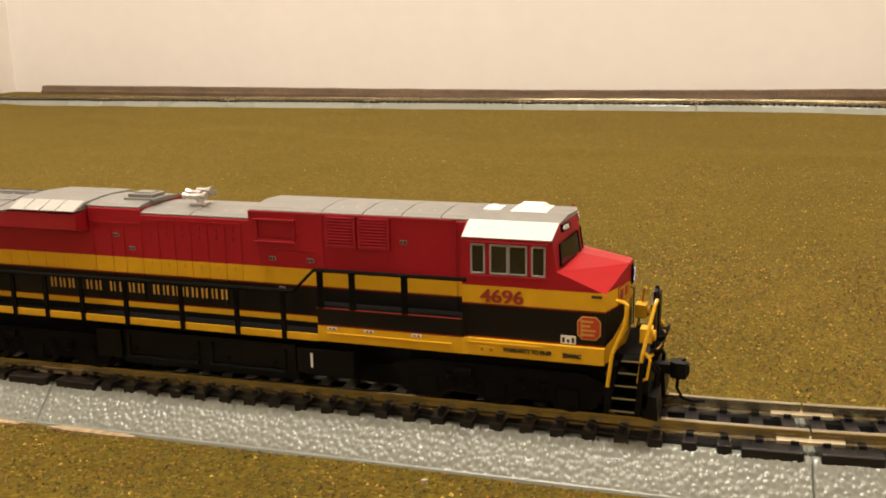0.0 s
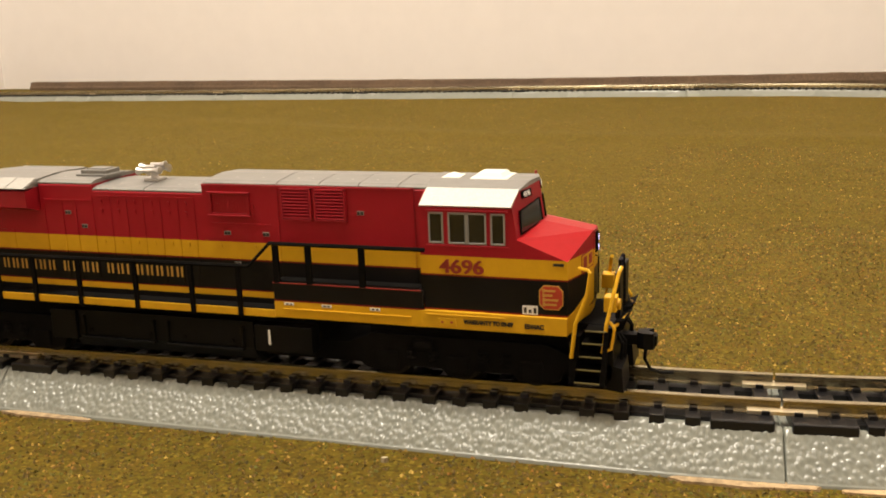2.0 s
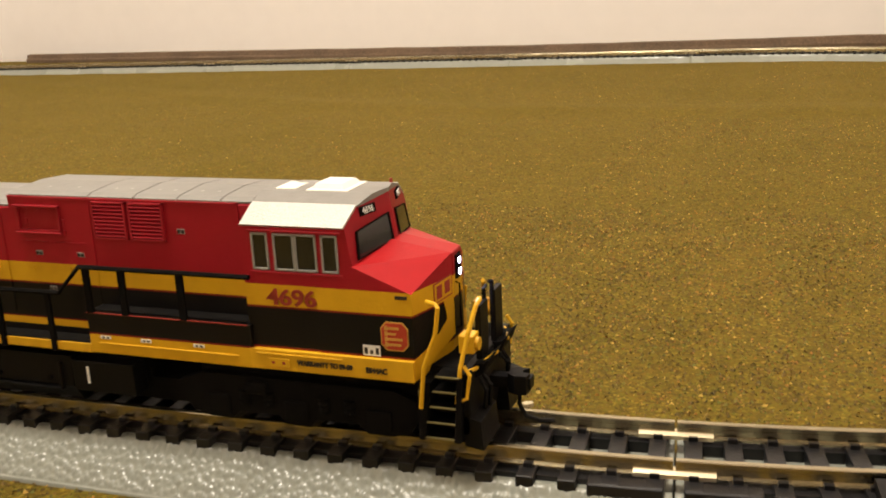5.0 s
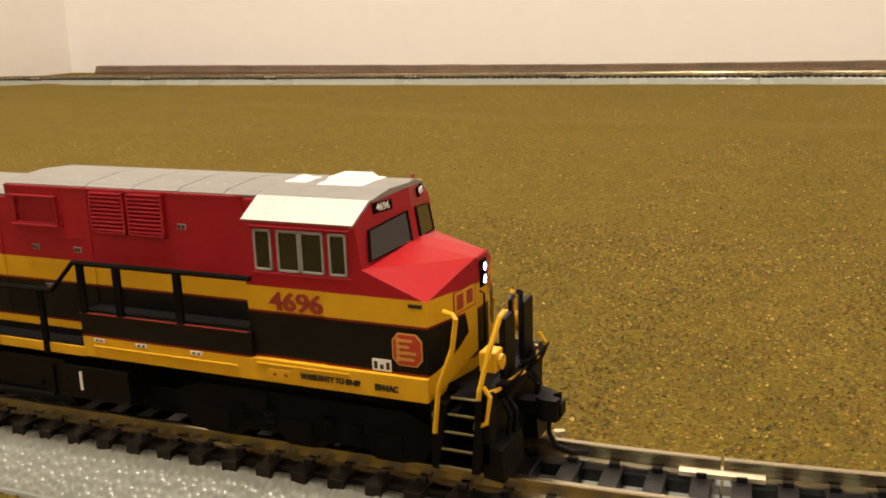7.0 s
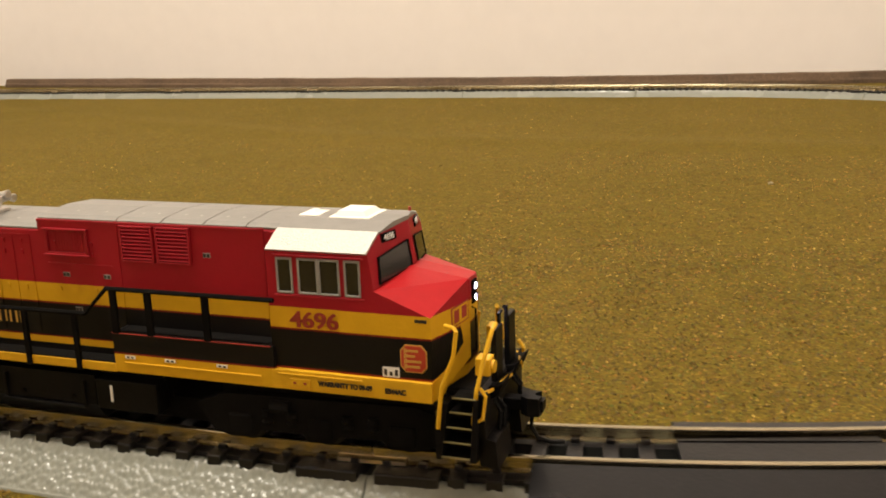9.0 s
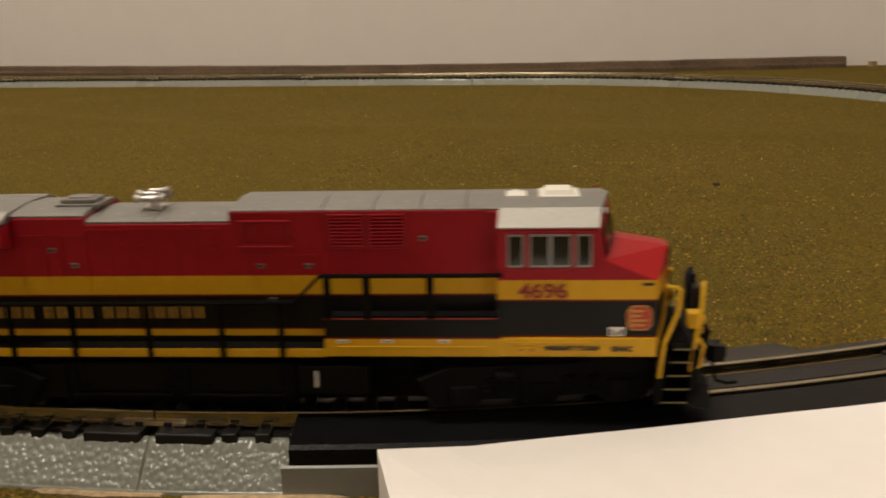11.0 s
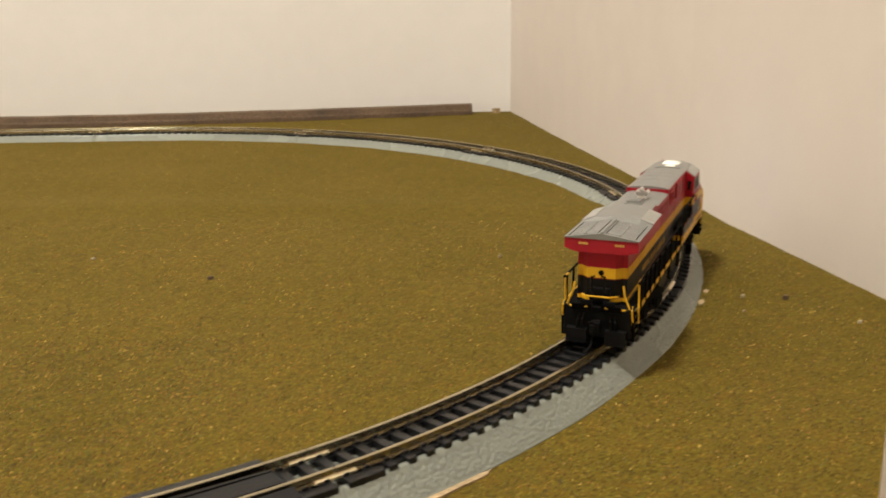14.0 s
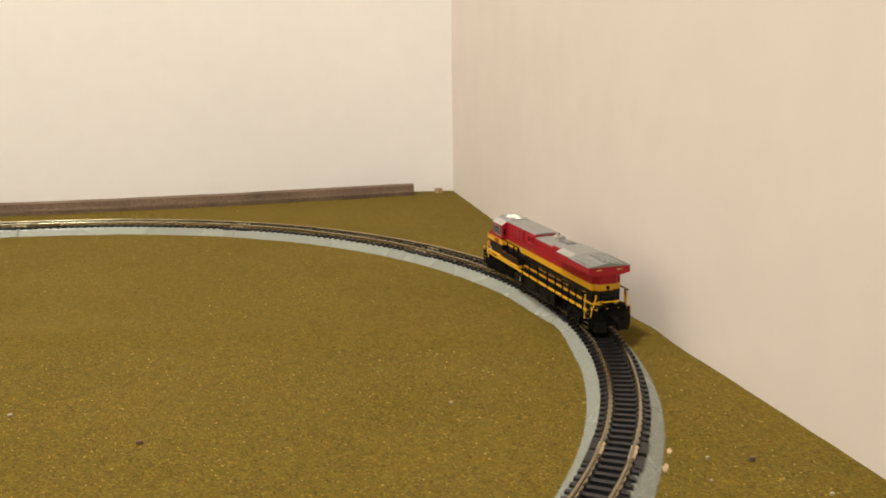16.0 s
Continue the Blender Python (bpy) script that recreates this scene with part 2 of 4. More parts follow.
# ---- mesh building ----
class Build:
    """Collects vertices (mm) and faces of one mesh."""

    def __init__(self):
        self.v, self.f = [], []

    def add(self, v, f):
        k = len(self.v)
        self.v += [tuple(p) for p in v]
        self.f += [tuple(i + k for i in q) for q in f]
        return self

    def box(self, x0, x1, y0, y1, z0, z1, c=0.0):
        """A box with its edges cut by c."""
        if not c:
            v = [(x, y, z) for x in (x0, x1) for y in (y0, y1) for z in (z0, z1)]
            return self.add(v, [(0, 1, 3, 2), (4, 6, 7, 5), (0, 4, 5, 1), (2, 3, 7, 6), (0, 2, 6, 4), (1, 5, 7, 3)])
        bm = bmesh.new()
        bmesh.ops.create_cube(bm, size=1)
        for p in bm.verts:
            p.co = ((x0 + x1) / 2 + p.co.x * (x1 - x0), (y0 + y1) / 2 + p.co.y * (y1 - y0), (z0 + z1) / 2 + p.co.z * (z1 - z0))
        bmesh.ops.bevel(bm, geom=bm.edges[:], offset=c, segments=2, affect="EDGES", profile=0.5)
        bm.verts.index_update()
        self.add([p.co for p in bm.verts], [[p.index for p in q.verts] for q in bm.faces])
        bm.free()
        return self

    def prism(self, ring, a0, a1, axis="x"):
        """The closed ring of (u, w) drawn out along an axis from a0 to a1; for x the ring is (y, z), for y it is (x, z), for z (x, y)."""
        put = {"x": lambda a, u, w: (a, u, w), "y": lambda a, u, w: (u, a, w), "z": lambda a, u, w: (u, w, a)}[axis]
        n = len(ring)
        v = [put(a0, *p) for p in ring] + [put(a1, *p) for p in ring]
        f = [(i, (i + 1) % n, (i + 1) % n + n, i + n) for i in range(n)]
        return self.add(v, f + [tuple(range(n))[::-1], tuple(range(n, 2 * n))])

    def tube(self, pts, r, n=8):
        """A round rod through pts."""
        pts = [Vector(p) for p in pts]
        v, f = [], []
        for i, p in enumerate(pts):
            d = (pts[min(i + 1, len(pts) - 1)] - pts[max(i - 1, 0)]).normalized()
            a = d.orthogonal().normalized() if abs(d.z) > 0.95 else d.cross(Vector((0, 0, 1))).normalized()
            b = d.cross(a)
            v += [p + r * (math.cos(t) * a + math.sin(t) * b) for t in (2 * math.pi * k / n for k in range(n))]
        for i in range(len(pts) - 1):
            f += [(i * n + k, i * n + (k + 1) % n, (i + 1) * n + (k + 1) % n, (i + 1) * n + k) for k in range(n)]
        f += [tuple(range(n))[::-1], tuple(range((len(pts) - 1) * n, len(pts) * n))]
        return self.add(v, f)

    def lathe(self, ring, centre, axis="z", n=20):
        """A turned body: ring of (radius, height) along an axis."""
        v, f = [], []
        for r, h in ring:
            for k in range(n):
                a = 2 * math.pi * k / n
                u, w = r * math.cos(a), r * math.sin(a)
                q = {"z": (u, w, h), "y": (u, h, w), "x": (h, u, w)}[axis]
                v.append([q[j] + centre[j] for j in range(3)])
        m = len(ring)
        for i in range(m - 1):
            f += [(i * n + k, i * n + (k + 1) % n, (i + 1) * n + (k + 1) % n, (i + 1) * n + k) for k in range(n)]
        f += [tuple(range(n))[::-1], tuple(range((m - 1) * n, m * n))]
        return self.add(v, f)

    def both(self):
        """Adds the mirror image across the middle plane."""
        k = len(self.v)
        self.f += [tuple(i + k for i in q[::-1]) for q in self.f]
        self.v += [(x, -y, z) for x, y, z in self.v]
        return self

    def mesh(self, name, material, smooth=False):
        me = bpy.data.meshes.new(name)
        me.from_pydata([(x * MM, y * MM, z * MM) for x, y, z in self.v], [], self.f)
        me.materials.append(material)
        bm = bmesh.new()
        bm.from_mesh(me)
        bmesh.ops.recalc_face_normals(bm, faces=bm.faces[:])
        bm.to_mesh(me)
        bm.free()
        if smooth:
            me.shade_smooth()
        return me


def part(name, build, material, parent, label="", smooth=False):
    ob = new(name, build.mesh(name, material, smooth) if isinstance(build, Build) else build)
    ob.parent = parent
    return tagged(ob, label)


def thing(name, label, category, group="", kind="", place=(0, 0, 0)):
    ob = new(name)
    ob.empty_display_size = 0.01
    ob.location = [p * MM for p in place]
    return tagged(ob, label, category, group, kind)


def solid(name, build, material, label, category, group="", kind="", smooth=False):
    return tagged(new(name, build.mesh(name, material, smooth)), label, category, group, kind)


# ---- the room ----
BACK = [(345.5, 724), (150, 722), (-250, 726), (-720, 738)]
RIGHT = [(345, 724), (350.5, 655), (356, 583), (379, 320), (397, 185), (406, 110), (430, -300), (470, -1400)]


def wall_strip(name, pts, label, side, material=None):
    material = material or M_WALL
    b = Build()
    ring = list(pts) + [(x + side[0], y + side[1]) for x, y in reversed(pts)]
    b.prism(ring, -700, 1700, "z")
    return solid(name, b, material, label, "wall", kind="structure")


wall_strip("wall_north", BACK, "plain off-white painted wall behind the layout", (0, 60))
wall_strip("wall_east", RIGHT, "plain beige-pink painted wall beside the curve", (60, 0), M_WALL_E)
wall_strip("wall_west", [(-712, 770), (-735, -1400)], "plain off-white painted wall at the far end", (-60, 0))
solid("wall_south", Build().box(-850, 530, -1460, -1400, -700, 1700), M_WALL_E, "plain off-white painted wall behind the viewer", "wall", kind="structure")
solid("ceiling", Build().box(-850, 530, -1460, 800, 1700, 1760), M_CEIL, "plain white painted ceiling", "ceiling", kind="structure")
solid("floor", Build().box(-850, 530, -1460, 800, -760, -700), M_FLOOR, "brown carpeted room floor under the layout table", "floor", kind="structure")


def ground():
    nx, ny = 150, 120
    x0, x1, y0, y1 = -785, 440, -420, 742
    v, f = [], []
    for j in range(ny + 1):
        for i in range(nx + 1):
            x, y = x0 + (x1 - x0) * i / nx, y0 + (y1 - y0) * j / ny
            h = 0.35 * noise.noise((x / 40, y / 40, 3)) + 0.25 * noise.noise((x / 14, y / 14, 7))
            line = 330 + 0.00045 * (x - 150) ** 2 * (1 if x < 150 else -1) + 6 * math.sin(x / 60)
            h += 1.3 * math.exp(-((y - line) / 16) ** 2)
            v.append((x, y, h - 0.35 + level(x, y)))
    for j in range(ny):
        for i in range(nx):
            k = j * (nx + 1) + i
            f.append((k, k + 1, k + nx + 2, k + nx + 1))
    ob = solid("ground", Build().add(v, f), M_TURF, "olive-brown model turf glued over the table top", "ground", kind="structure", smooth=True)
    solid("table_top", Build().box(-778, 436, -420, 700, -26, -5.5), M_WOOD, "bare wooden board carrying the layout", "table", kind="structure")
    return ob


ground()


def near_track(x, y):
    """Signed distance from the track's middle line, outwards positive on the curve."""
    if x > XC:
        return math.hypot(x - XC, y - RAD) - RAD
    return abs(y - RAD) - RAD


def crumbs():
    rnd = random.Random(4)
    v, f = [], []
    count = 0
    while count < 120000:
        u = rnd.random()
        if u < 0.40:
            x, y = rnd.uniform(-90, 200), rnd.uniform(-75, -12) if rnd.random() < 0.35 else rnd.uniform(12, 150)
        elif u < 0.75:
            x, y = rnd.uniform(40, 420), rnd.uniform(-70, 330)
        else:
            x, y = rnd.uniform(-250, 400), rnd.uniform(100, 660)
        d = abs(near_track(x, y))
        if d < 12.9 or x > 405 - y * 0.1:
            continue
        r = rnd.uniform(0.12, 0.32) if rnd.random() < 0.8 else rnd.uniform(0.3, 0.48)
        a = rnd.uniform(0, 6.283)
        k = len(v)
        z = 0.1 + 0.35 * noise.noise((x / 40, y / 40, 3)) - 0.25 + level(x, y)
        c, s2 = math.cos(a) * r, math.sin(a) * r
        v += [(x + c, y + s2, z - 0.2), (x - c * 0.6 - s2 * 0.9, y - s2 * 0.6 + c * 0.9, z - 0.2), (x - c * 0.6 + s2 * 0.9, y - s2 * 0.6 - c * 0.9, z - 0.2),
              (x + rnd.uniform(-.2, .2), y + rnd.uniform(-.2, .2), z + r * rnd.uniform(0.25, 0.6))]
        f += [(k, k + 1, k + 3), (k + 1, k + 2, k + 3), (k + 2, k, k + 3)]
        count += 1
    me = bpy.data.meshes.new("turf_crumbs")
    me.from_pydata([(p[0] * MM, p[1] * MM, p[2] * MM) for p in v], [], f)
    me.materials.append(M_GRAIN)
    tagged(new("turf_crumbs", me), "loose yellow, green and brown turf crumbs on the ground", "turf", kind="stuff")


crumbs()


# ---- track ----
def roadbed(s0, s1, step, plain=False):
    """Moulded grey roadbed with pebbled shoulders, from s0 to s1."""
    half = [(13.5, -4.2), (13.5, -1.35), (13.35, -1.22)]
    m = 26 if step < 0.7 else 8
    half += [(13.25 - 4.2 * k / m, -1.2 + 4.1 * (k / m) ** 0.93) for k in range(m + 1)]
    half += [(8.75, 3.3), (8.45, 3.65), (8.1, 3.9), (7.6, 4.05), (6.9, 3.9), (6.2, 3.2), (3.0, 3.1)]
    prof = [(n, z) for n, z in half] + [(-n, z) for n, z in reversed(half)]
    cnt = max(2, round((s1 - s0) / step))
    v, f = [], []
    w = len(prof)
    for i in range(cnt + 1):
        s = s0 + (s1 - s0) * i / cnt
        for n, z in prof:
            a = abs(n)
            if not plain and 7.0 < a < 13.24 and z > -1.19 and 0 < i < cnt:
                # rounded pebbles packed side by side
                d = noise.voronoi((s / 0.92, 1.2 * a / 0.92 + (50 if n > 0 else 0), 0.5))[0]
                h = 0.56 * math.sqrt(max(0.0, 1 - (d[0] / 0.8) ** 2)) * min(1.0, (d[1] - d[0]) * 4 + 0.45) - 0.33
                k = 1.0 if a > 8 else 0.7
                n2, z2 = n + math.copysign(h * 0.55 * k, n), z + h * 0.75 * k
            else:
                n2, z2 = n, z
            v.append(off_path(s, n2, z2))
    for i in range(cnt):
        for k in range(w - 1):
            f.append((i * w + k, i * w + k + 1, (i + 1) * w + k + 1, (i + 1) * w + k))
        f.append((i * w + w - 1, i * w, (i + 1) * w, (i + 1) * w + w - 1))
    f += [tuple(range(w))[::-1], tuple(range(cnt * w, cnt * w + w))]
    return Build().add(v, f)


def sweep(profile, s0, s1, step=6.0):
    cnt = max(1, round((s1 - s0) / step))
    w = len(profile)
    v = [off_path(s0 + (s1 - s0) * i / cnt, n, z) for i in range(cnt + 1) for n, z in profile]
    f = [(i * w + k, i * w + (k + 1) % w, (i + 1) * w + (k + 1) % w, (i + 1) * w + k) for i in range(cnt) for k in range(w)]
    return Build().add(v, f + [tuple(range(w))[::-1], tuple(range(cnt * w, cnt * w + w))])


def rail_profile(mid):
    half = [(0.85, 5.0), (0.85, 5.22), (0.28, 5.42), (0.26, 6.2), (0.42, 6.36), (0.42, 6.88), (0.32, 7.0)]
    return [(mid + a, z) for a, z in half] + [(mid - a, z) for a, z in reversed(half)]


tie_shape = Build().box(-1.05, 1.05, -8.4, 8.4, 3.0, 5.0, 0.12)
for side in (-1, 1):
    for off in (-0.95, 0.95):
        tie_shape.box(-0.55, 0.55, side * 4.9 + off - 0.35, side * 4.9 + off + 0.35, 4.9, 5.55)
TIE_MESH = tie_shape.mesh("tie", M_TIE)
JOINT_BLOCK = Build().box(-4.2, 4.2, -8.6, -6.2, 3.4, 4.95, 0.2).box(-4.2, 4.2, 6.2, 8.6, 3.4, 4.95, 0.2)
JOINT_MESH = JOINT_BLOCK.mesh("end_tie_block", M_TIE)


def at_path(ob, s):
    x, y, a = path_at(s)
    ob.matrix_basis = Matrix.Translation((x * MM, y * MM, dip(x, y) * MM)) @ Matrix.Rotation(a, 4, "Z")


def track_section(s0, s1, fine, label, plate=False):
    t = thing("track_section", label, "track", "track sections of the loop")
    part("roadbed", roadbed(s0 + 0.12, s1 - 0.12, 0.2 if fine else 1.1), M_BED, t, "pebbled glossy grey plastic roadbed", smooth=True)
    for mid in (-4.92, 4.92):
        part("rail", sweep(rail_profile(mid), s0 + 0.15, s1 - 0.15), M_STEEL, t)
        for end in (s0, s1 - 4.5):
            clip = [(mid + a, z) for a, z in ((1.05, 5.0), (1.05, 5.5), (0.45, 5.75), (-0.45, 5.75), (-1.05, 5.5), (-1.05, 5.0))]
            part("rail_joiner", sweep(clip, end, end + 4.5), M_CLIP, t)
    for mid in (-5.2, 5.2):
        part("tie_web", sweep([(mid - 1.7, 3.0), (mid - 1.7, 4.55), (mid + 1.7, 4.55), (mid + 1.7, 3.0)], s0 + 1.2, s1 - 1.2), M_TIE, t)
    n = round((s1 - s0 - 4.2) / 4.65)
    for k in range(n + 1):
        s = s0 + 2.1 + (s1 - s0 - 4.2) * k / n
        if plate and s0 + 39 < s < s1 - 9:
            continue
        at_path(part("tie", TIE_MESH, None, t), s)
    for s in (s0 + 5.2, s1 - 5.2):
        at_path(part("end_tie_block", JOINT_MESH, None, t), s)
    return t


straight = "straight grey roadbed track section with black ties"
curved = "curved grey roadbed track section with black ties"
track_section(-167, -40, True, straight)
track_section(-40, 87, True, straight)
rerailer = track_section(87, 240, True, "curved rerailer track section with black plastic plates and terminal block", plate=True)
for k in range(1, 6):
    track_section(87 + 153 * k, 240 + 153 * k, k < 3, curved)
for k in range(5):
    track_section(1005 + 127 * k, 1132 + 127 * k, False, straight)
for k in range(2):
    track_section(1640 + 153 * k, 1793 + 153 * k, False, curved)


def rerailer_plates(t):
    a, b = 107.5, 231.0
    out = [(-13.2, 1.2), (-12.9, 4.9), (-12.3, 5.4), (-6.0, 6.6), (-5.7, 6.3), (-5.7, 4.4), (-11.8, 4.3), (-11.8, 1.2)]
    part("outer_plate", sweep(out, a, b), M_PLATE, t, "smooth black plastic ramp plate")
    part("plate_foot", sweep([(-13.6, -2.4), (-13.5, 2.5), (-13.1, 2.7), (-13.1, -2.4)], a - 1, b + 4), M_BEDPLAIN, t, "smooth grey plastic side wall")
    part("inner_plate", sweep([(5.7, 4.4), (5.7, 6.3), (6.0, 6.6), (8.8, 6.1), (9.5, 5.6), (10.2, 1.5), (9.0, 1.5)], a + 18, b), M_PLATE, t)
    part("middle_plate", sweep([(-2.6, 4.3), (-2.6, 5.9), (-2.3, 6.15), (2.3, 6.15), (2.6, 5.9), (2.6, 4.3)], a + 18, b), M_PLATE, t)
    part("floor_plate", sweep([(-4.1, 4.3), (-4.1, 5.05), (4.1, 5.05), (4.1, 4.3)], a + 18, b), M_PLATE, t)
    # guide wedges that narrow to the flangeways
    for s0, s1 in ((a + 18, a + 44), (b - 30, b)):
        for side in (-1, 1):
            v = [off_path(s0, side * 2.4, 5.0), off_path(s0, side * (3.0 if s0 < a + 30 else 3.8), 5.0), off_path(s1, side * (3.8 if s0 < a + 30 else 3.0), 5.0), off_path(s1, side * 2.4, 5.0)]
            v += [(x, y, 6.3) for x, y, z in v]
            part("guide_wedge", Build().add(v, [(0, 1, 2, 3), (4, 5, 6, 7), (0, 1, 5, 4), (1, 2, 6, 5), (2, 3, 7, 6), (3, 0, 4, 7)]), M_PLATE, t)
    block = sweep([(9.7, -2.2), (9.7, 4.9), (10.4, 5.1), (18.6, 3.6), (19.4, 3.0), (19.4, -2.2)], 163, 191, 8)
    part("terminal_block", block, M_PLATE, t, "black plastic wire terminal block")


rerailer_plates(rerailer)


# ---- loose things on the layout ----
def cork_strip():
    line = [(310, 711), (240, 697), (160, 682), (30, 665), (-110, 662), (-250, 674), (-420, 694), (-560, 708), (-652, 715)]
    pts = []
    for i in range(len(line) - 1):
        for k in range(6):
            u = k / 6
            pts.append((line[i][0] + (line[i + 1][0] - line[i][0]) * u, line[i][1] + (line[i + 1][1] - line[i][1]) * u))
    pts.append(line[-1])
    t = thing("cork_strip", "long dark brown cork roadbed strip lying along the wall", "cork strip")
    for name, prof in (("lower_layer", [(-7.6, -2.2), (-7.4, 2.6), (-6.6, 4.1), (6.8, 4.1), (7.0, -2.2)]), ("upper_layer", [(-6.1, 4.0), (-4.8, 7.9), (0.5, 8.3), (6.0, 8.0), (6.4, 4.0)])):
        v, f = [], []
        for i, (x, y) in enumerate(pts):
            for a, z in prof:
                j = 0.5 * noise.noise((x / 9, a, z))
                v.append((x, y + a + j, z + (0.4 * noise.noise((x / 30, 0, 5)) if z > 1 else 0)))
        w = len(prof)
        for i in range(len(pts) - 1):
            f += [(i * w + k, i * w + (k + 1) % w, (i + 1) * w + (k + 1) % w, (i + 1) * w + k) for k in range(w)]
        f += [tuple(range(w))[::-1], tuple(range((len(pts) - 1) * w, len(pts) * w))]
        part(name, Build().add(v, f), M_CORK, t)


cork_strip()


def card_box():
    t = thing("card_box", "flat white card box lid lying beside the track", "box")
    o, u, w = Vector((122.9, -12.2)), Vector((0.922, 0.386)), Vector((0.386, -0.922))
    b = Build()
    nu, nw, length, deep = 26, 10, 107.7, 74.0
    v, f = [], []
    for lay in (0, 1):
        for j in range(nw + 1):
            for i in range(nu + 1):
                p = o + u * (length * i / nu) + w * (deep * j / nw)
                edge = min(i, nu - i, j, nw - j)
                z = 7.2 - (0.5 if edge == 0 else 0) + 0.35 * noise.noise((p.x / 25, p.y / 25, 2)) if lay else -2.2
                if lay and i + j < 3:  # the corner curls up a little
                    z += 0.35 * (3 - i - j)
                v.append((p.x, p.y, z))
    n = (nu + 1) * (nw + 1)
    for j in range(nw):
        for i in range(nu):
            k = j * (nu + 1) + i
            f += [(k + n, k + n + 1, k + n + nu + 2, k + n + nu + 1), (k, k + nu + 1, k + nu + 2, k + 1)]
    ring = [i for i in range(nu + 1)] + [j * (nu + 1) + nu for j in range(1, nw + 1)] + [nw * (nu + 1) + i for i in range(nu - 1, -1, -1)] + [j * (nu + 1) for j in range(nw - 1, 0, -1)]
    for a, c in zip(ring, ring[1:] + ring[:1]):
        f.append((a, c, c + n, a + n))
    part("lid", b.add(v, f), M_CARD, t)
    for q in ((88, 26), (52, 40), (20, 20)):
        p = o + u * q[0] + w * q[1]
        part("dent", Build().lathe([(1.1, 7.0), (0.9, 7.5), (0.3, 7.55)], (p.x, p.y, 0), n=10), M_BEDPLAIN, t)


card_box()


def white_device():
    t = thing("white_device", "rounded cream-white plastic appliance with a grey ribbed knob", "appliance")
    cx, cy = 340.5, -16

    def shell(rings):
        v, f, n = [], [], 40
        for a, b, z in rings:
            for k in range(n):
                q = 2 * math.pi * k / n
                c, s = math.cos(q), math.sin(q)
                v.append((cx + a * math.copysign(abs(c) ** 0.6, c), cy + b * math.copysign(abs(s) ** 0.6, s), z))
        for i in range(len(rings) - 1):
            f += [(i * n + k, i * n + (k + 1) % n, (i + 1) * n + (k + 1) % n, (i + 1) * n + k) for k in range(n)]
        return Build().add(v, f + [tuple(range(n))[::-1], tuple(range((len(rings) - 1) * n, len(rings) * n))])

    part("housing", shell([(30, 26, -2.2), (32, 28, 3), (32, 28, 34), (30.5, 26.5, 40.5), (27, 23, 45), (22, 18, 46.5), (21.4, 17.4, 45.7), (20.2, 16.2, 45.7), (19.5, 15.5, 46.7), (10, 8, 47.5)]), M_DEVICE, t, smooth=True)
    k = Build().lathe([(2.3, -13), (2.5, -6), (2.5, 2.2), (2.1, 2.9), (0.8, 3.1)], (0, 0, 0), "x", 22)
    knob = part("knob", k, M_KNOB, t, "grey ribbed rubber knob")
    for i in range(4):
        part("rib", Build().lathe([(2.5, -3.4 + i * 1.4), (2.75, -3.2 + i * 1.4), (2.75, -2.7 + i * 1.4), (2.5, -2.5 + i * 1.4)], (0, 0, 0), "x", 22), M_KNOB, knob)
    knob.matrix_basis = Matrix.Translation((0.3213, 0.0138, 0.0413)) @ Matrix.Rotation(radians(128), 4, "Z") @ Matrix.Rotation(radians(-12), 4, "Y")
    part("slot", Build().box(349.5, 361.5, -13.2, -11.2, 46.4, 47.6), M_RUBBER, t, "dark red slot")


white_device()


M_CARDSPECK = mat("pale_crumb", (0.40, 0.34, 0.22), 0.8, vary=0.2, grain=1500)


def patch(name, pts, label, material, category, z=0.25):
    """A thin uneven flake lying on the ground: centre, length, width, turn."""
    x, y, a, b, turn = pts
    rnd = random.Random(int(x * 7 + y))
    n = 16
    ring = []
    for k in range(n):
        q = 2 * math.pi * k / n
        r = rnd.uniform(0.75, 1.1)
        u, w = a * r * math.cos(q), b * r * math.sin(q)
        ring.append((x + u * math.cos(turn) - w * math.sin(turn), y + u * math.sin(turn) + w * math.cos(turn)))
    solid(name, Build().prism(ring, level(x, y) - 0.8, z + level(x, y), "z"), material, label, category, "bare spots and specks")


def along(s, n, a, b):
    x, y, t = path_at(s)
    patch("bare_wood_patch", (x - n * math.sin(t), y + n * math.cos(t), a, b, t), "bare pale wood strip showing beside the roadbed", M_WOOD, "bare patch", 0.05)


along(-28, -14.2, 10, 0.9)
along(-52, -14.0, 12, 0.9)
along(82, -14.0, 11, 1.1)
along(104, -14.2, 12, 0.9)
along(258, -14.0, 15, 0.9)
along(398, -14.0, 3.0, 1.0)
along(410, -14.5, 2.2, 0.8)
for x, y, r in ((34, -17.6, 0.5), (380.4, 147.4, 0.8), (282.7, 230.9, 0.6), (63, 24, 0.9), (60, 22, 0.6), (340, 205, 0.7), (130, 240, 0.9), (355, 175, 0.7), (350, 160, 0.5)):
    patch("pale_speck", (x, y, r, r * 0.7, 0.5), "small pale crumb lying on the turf", M_CARDSPECK, "speck", 0.4)
patch("plaster_crumb", (331, 714, 4.0, 2.2, 0.3), "pale plaster crumb in the corner by the wall", M_WOOD, "crumb", 3.5)
for x, y, r in ((179.2, 209.5, 0.9), (368, 172, 0.8)):
    patch("dark_speck", (x, y, r * 1.2, r * 0.8, 0.2), "small dark crumb lying on the turf", M_CORK, "speck", 0.9)


